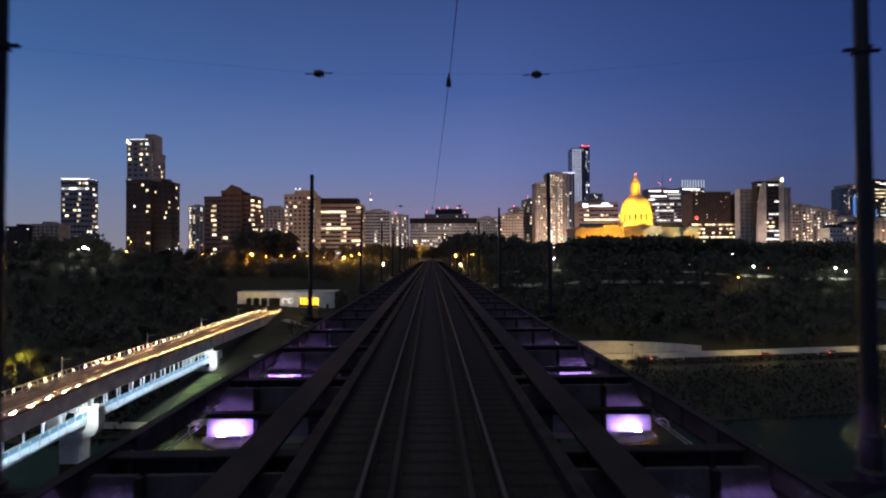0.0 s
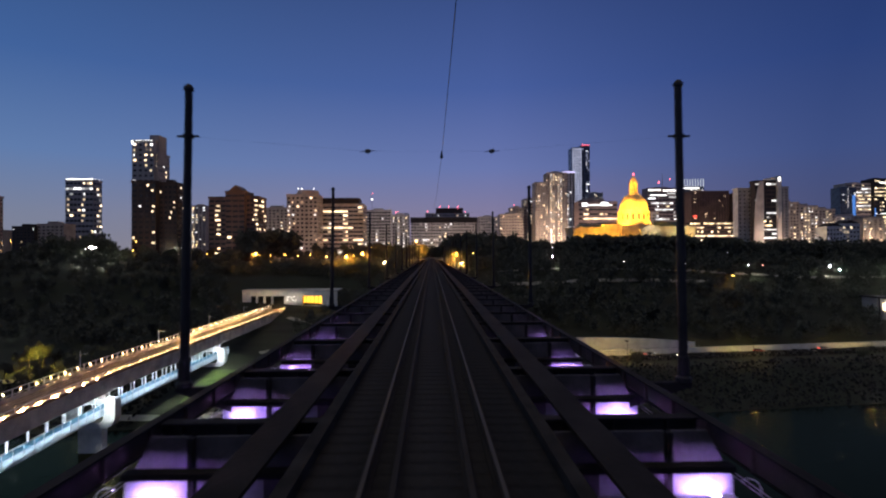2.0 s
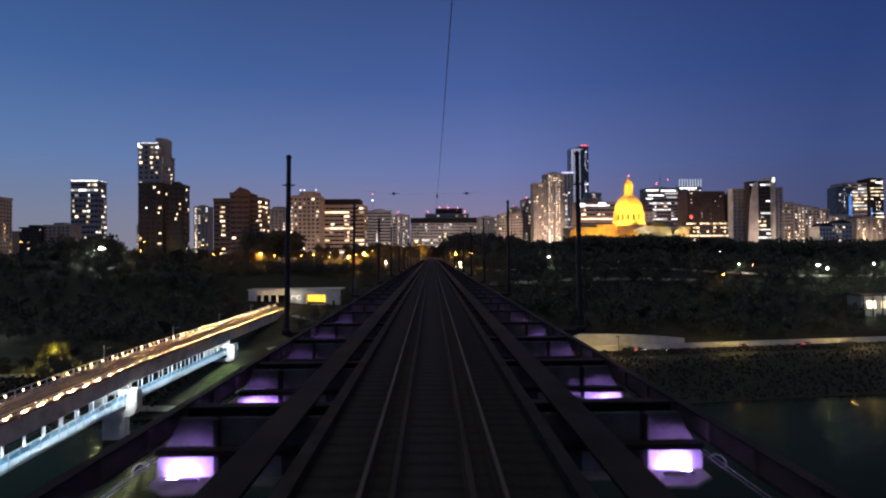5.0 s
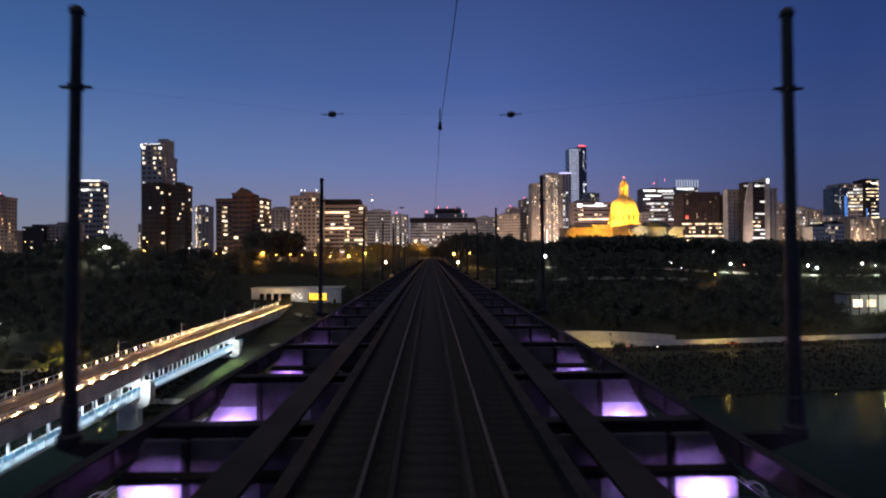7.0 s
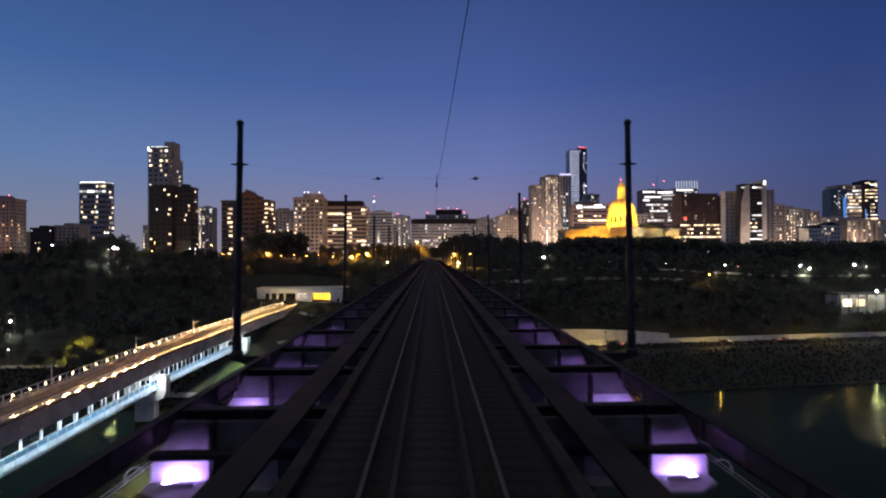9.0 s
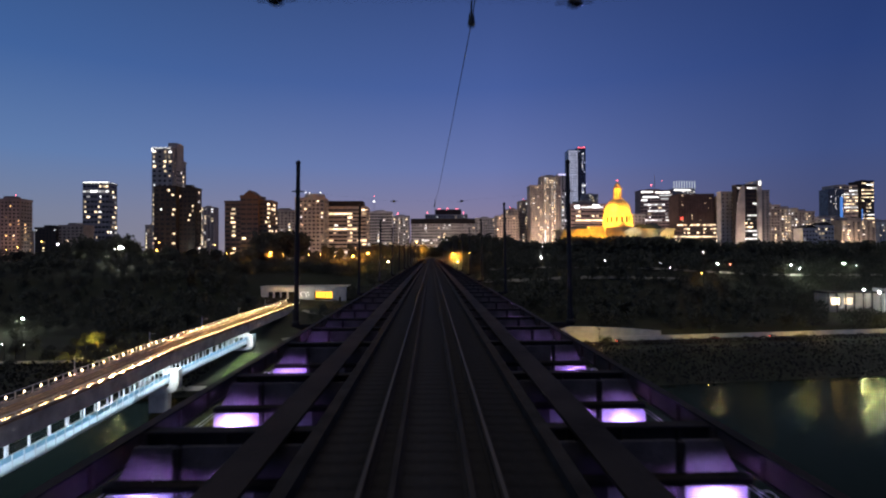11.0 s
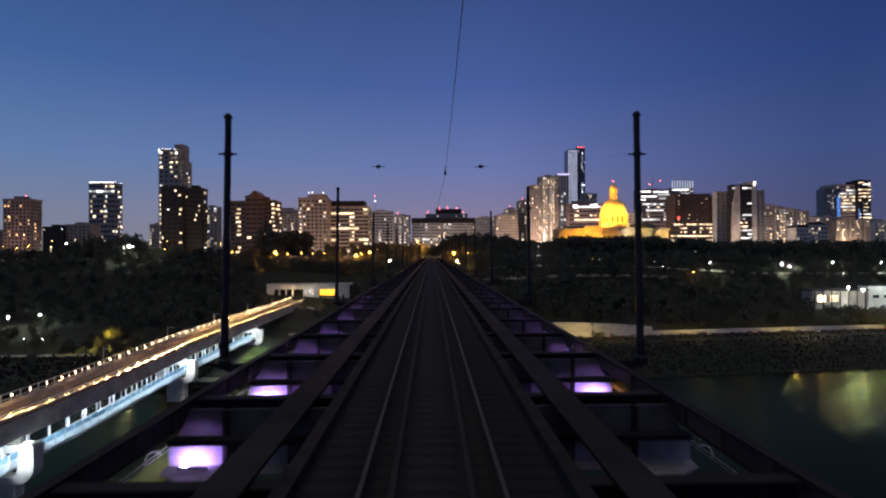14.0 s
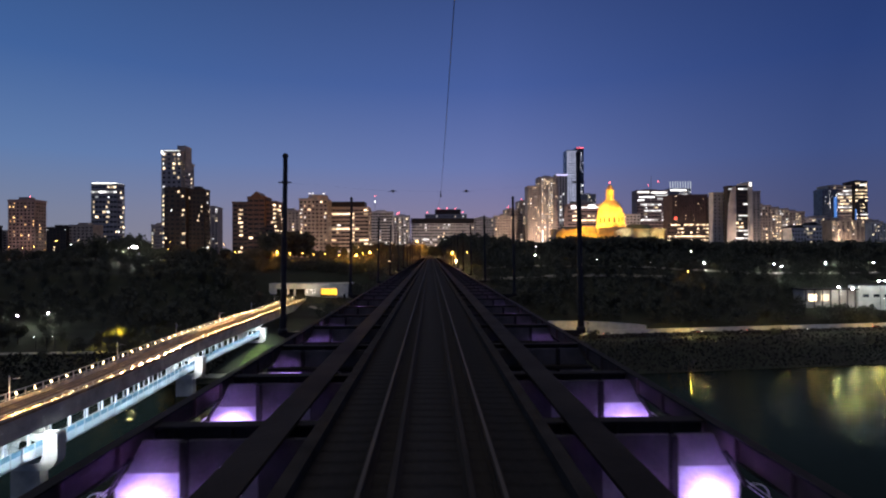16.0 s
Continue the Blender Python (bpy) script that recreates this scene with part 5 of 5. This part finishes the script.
def tree(x, y, s, which, spruce=False):
    tm, cm = (SPRUCE if spruce else TREES)[which]
    t = thing("spruce_tree" if spruce else "tree", "dark pointed spruce on the river slope" if spruce else "dark leafy tree on the river slope", "tree", (x, y, gz_at(x, y) - 0.3), "trees on the river bank")
    t.scale = (s, s, s * rng.uniform(0.9, 1.15))
    t.rotation_euler = (0, 0, rng.uniform(0, 6.28))
    for nm, m in (("trunk", tm), ("crown", cm)):
        ob = new(nm, m)
        ob.parent = t


def clear(x, y):
    if abs(x) < 13 or (-96 < x < -70 and y < 312) or (-118 < x < -54 and 296 < y < 337):
        return False
    if x > 20 and 163 + 0.12 * x + 26 < y < 163 + 0.12 * x + 56:
        return False
    if 105 < x < 226 and y > 391 and y < 440:
        return False
    if 234 < x < 306 and 236 < y < 282:
        return False
    for lx, ly, lz, lk in LAMPS:
        if abs(x - lx * y / ly) < 4 and ly - 13 < y < ly + 2:
            return False
    return True


for i in range(120):
    x = rng.choice((-1, 1)) * rng.uniform(14, 430)
    y = rng.uniform(225, 372)
    if clear(x, y):
        tree(x, y, rng.uniform(0.55, 0.95), rng.randrange(5))
for i in range(75):
    x, y = rng.uniform(20, 460), rng.uniform(372, 398)
    if clear(x, y):
        sp = rng.random() < 0.25
        tree(x, y, rng.uniform(0.9, 1.35) * (1 if abs(x - 164) > 22 else 0.85), rng.randrange(2 if sp else 5), sp)
for i in range(55):
    x, y = rng.uniform(-460, -20), rng.uniform(376, 425)
    tree(x, y, rng.uniform(0.75, 1.2), rng.randrange(5))
for i in range(34):
    x = rng.uniform(-60, 130)
    y = rng.uniform(430, 560)
    if abs(x) > 9:
        tree(x, y, rng.uniform(0.9, 1.3), rng.randrange(5))
for x in (-7, -3, 2, 6, -11, 11, 0):
    tree(x, 470 + abs(x) * 3, 1.1, rng.randrange(5))
for i in range(20):
    x, y = rng.uniform(-330, -100), rng.uniform(172, 225)
    tree(x, y, rng.uniform(0.5, 0.8), rng.randrange(5))
for x, y, s in ((80, 196, 0.75), (178, 205, 0.7), (255, 212, 0.7), (300, 214, 0.6), (66, 226, 0.6), (340, 215, 0.7), (112, 193, 0.4)):
    tree(x, y, s, 2)
for x, y, s in ((36, 342, 1.0), (27, 353, 0.9), (21, 356, 0.9), (16, 356, 0.8), (31, 354, 0.8), (-52, 386, 0.9), (-46, 383, 0.8), (-60, 374, 0.7), (-12, 487, 1.0), (-158, 209.5, 0.8), (-163, 208.5, 0.7), (-153, 209, 0.7), (-168, 210, 0.6), (-53, 309, 0.75), (-49, 305, 0.6), (-44, 388, 1.0), (-38, 392, 0.9), (-206, 205, 0.9), (-213, 203, 0.8), (70, 436, 1.6), (62, 440, 1.4), (78, 442, 1.4)):
    tree(x, y, s, 0)
# dense dark woods on both slopes
def woods(boxes, seed, keep=clear):
    rn = np.random.RandomState(seed)
    cs = []
    for x0, x1, y0, y1, n, hmin, hmax in boxes:
        for _ in range(n):
            x, y = rn.uniform(x0, x1), rn.uniform(y0, y1)
            if keep(x, y):
                cs.append((x, y, gz_at(x, y), rn.uniform(hmin, hmax)))
    cs = np.array(cs)
    per = 130
    c = np.repeat(cs, per, 0)
    m = len(c)
    d = rn.normal(size=(m, 3))
    d /= np.linalg.norm(d, axis=1)[:, None]
    lump = np.repeat(rn.uniform(-1, 1, (len(cs) * 10, 3)), per // 10, 0)
    h = c[:, 3]
    p = np.stack([c[:, 0], c[:, 1], c[:, 2] + 0.58 * h], 1) + (lump * 0.22 + d * 0.17 * rn.uniform(0.5, 1.1, m)[:, None]) * h[:, None] * np.array([1, 1, 1.25])
    u = rn.normal(size=(m, 3))
    u /= np.linalg.norm(u, axis=1)[:, None]
    w = np.cross(u, rn.normal(size=(m, 3)))
    w /= np.linalg.norm(w, axis=1)[:, None]
    s = (h * rn.uniform(0.035, 0.075, m))[:, None]
    v = np.stack([p - u * s, p + w * s, p + u * s, p - w * s], 1).reshape(-1, 3)
    f = np.arange(len(v)).reshape(-1, 4)
    mesh_data = bpy.data.meshes.new("woods")
    mesh_data.from_pydata(v.tolist(), [], f.tolist())
    mesh_data.materials.append(FOLIAGE)
    return mesh_data


tagged(new("woods", woods([(14, 440, 236, 375, 1300, 6, 11), (-440, -14, 235, 375, 900, 6, 11), (-440, -98, 178, 235, 120, 5, 9), (30, 520, 372, 400, 420, 12, 17.5), (-470, -16, 384, 428, 300, 4, 8.5),
                           (-305, -250, 392, 420, 40, 13, 23), (-70, -14, 420, 560, 90, 10, 15), (-150, -112, 412, 430, 50, 17, 26), (12, 75, 425, 440, 60, 18, 24), (14, 110, 405, 560, 110, 13, 18), (225, 620, 410, 560, 260, 11, 16), (-9, 9, 480, 560, 18, 10, 14)], 4)),
       "dense dark leafy woods on the river slopes", "woods", kind="stuff")

tagged(new("hedge", woods([(-150, -16, 338, 364, 330, 3.5, 6.5), (16, 60, 330, 344, 60, 3, 5.5), (-16, 16, 468, 500, 30, 8, 12), (106, 195, 377, 390, 200, 17.5, 20), (195, 209, 377, 388, 26, 12, 14), (236, 300, 244, 255, 60, 7, 10.5), (209, 230, 377, 390, 40, 15, 18)], 9, lambda x, y: True)), "dark hedge of bushes along the bank top", "bushes", kind="stuff")

# low scrub along the water's edge
scrub = []
faces = []
rs = random.Random(5)
for i in range(16000):
    x = rs.uniform(-330, 400)
    y = 163 + 0.12 * x + rs.uniform(-11, 26) if x > -60 else 163 + 0.12 * x + rs.uniform(2, 45)
    if -92 < x < -78:
        continue
    c = Vector((x, y, gz_at(x, y) + rs.uniform(0.1, 1.6)))
    s = rs.uniform(0.3, 0.8)
    u = Vector((rs.gauss(0, 1), rs.gauss(0, 1), rs.gauss(0, 1))).normalized()
    w = u.orthogonal().normalized()
    k = len(scrub)
    scrub += [tuple(c - u * s), tuple(c + w * s), tuple(c + u * s), tuple(c - w * s)]
    faces.append((k, k + 1, k + 2, k + 3))
for i in range(9000):
    x = rs.uniform(20, 470)
    lift = rs.random() ** 0.7
    c = Vector((x, wall_y(x) + rs.uniform(35.8, 38.6), -42.6 + lift * (2.3 + 0.5 * math.sin(x * 0.9) * math.sin(x * 0.23))))
    s = rs.uniform(0.2, 0.5)
    u = Vector((rs.gauss(0, 1), rs.gauss(0, 1), rs.gauss(0, 1))).normalized()
    w = u.orthogonal().normalized()
    k = len(scrub)
    scrub += [tuple(c - u * s), tuple(c + w * s), tuple(c + u * s), tuple(c - w * s)]
    faces.append((k, k + 1, k + 2, k + 3))
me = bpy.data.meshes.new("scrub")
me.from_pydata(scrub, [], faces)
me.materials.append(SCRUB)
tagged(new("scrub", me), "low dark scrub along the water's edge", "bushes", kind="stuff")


# ---- cars on the riverside road ----
PAINTS = [surface("car_paint", c, 0.35, 0.2, 0.15, 0.8, 20, 0.05) for c in ((0.30, 0.31, 0.33), (0.05, 0.05, 0.06), (0.40, 0.05, 0.04), (0.55, 0.55, 0.54))]
TYRE = surface("tyre_rubber", (0.02, 0.02, 0.02), 0.9, 0, 0.2, 4, 30, 0.2)
HEADLIGHT = glow("car_headlight", (1.0, 0.95, 0.82), 28)
TAILLIGHT = glow("car_taillight", (1.0, 0.05, 0.03), 8)


def car(x, off, west, paint):
    """A plain saloon seen from far; west gives the way it faces."""
    c = thing("car", "small saloon car with lit lamps on the riverside road", "car", (x, wall_y(x) + off, -42.44), "cars on the riverside road")
    c.rotation_euler = (0, 0, math.atan(0.12) + (math.pi if west else 0))
    part("body", Geo().prism([(-2.2, 0.35), (2.2, 0.35), (2.25, 0.70), (1.3, 0.92), (-2.0, 0.98), (-2.25, 0.7)], "y", -0.88, 0.88), paint, c)
    part("cabin", Geo().prism([(-1.7, 0.985), (1.15, 0.95), (0.45, 1.42), (-1.1, 1.45)], "y", -0.76, 0.76), GLASS_DARK, c)
    for wx in (-1.35, 1.35):
        for wy in (-0.8, 0.8):
            part("wheel", Geo().bar((wx, wy - 0.1, 0.32), (wx, wy + 0.1, 0.32), 0.32, 12), TYRE, c)
    for wy in (-0.62, 0.62):
        part("headlight", Geo().box(2.2, 2.3, wy - 0.17, wy + 0.17, 0.52, 0.72), HEADLIGHT, c)
        part("taillight", Geo().box(-2.32, -2.22, wy - 0.17, wy + 0.17, 0.62, 0.78), TAILLIGHT, c)


for i, (x, west) in enumerate(((96, False), (109, True), (148, False), (172, True), (181, False), (216, True), (262, False))):
    car(x, 42.4 if west else 46.6, west, PAINTS[i % 4])
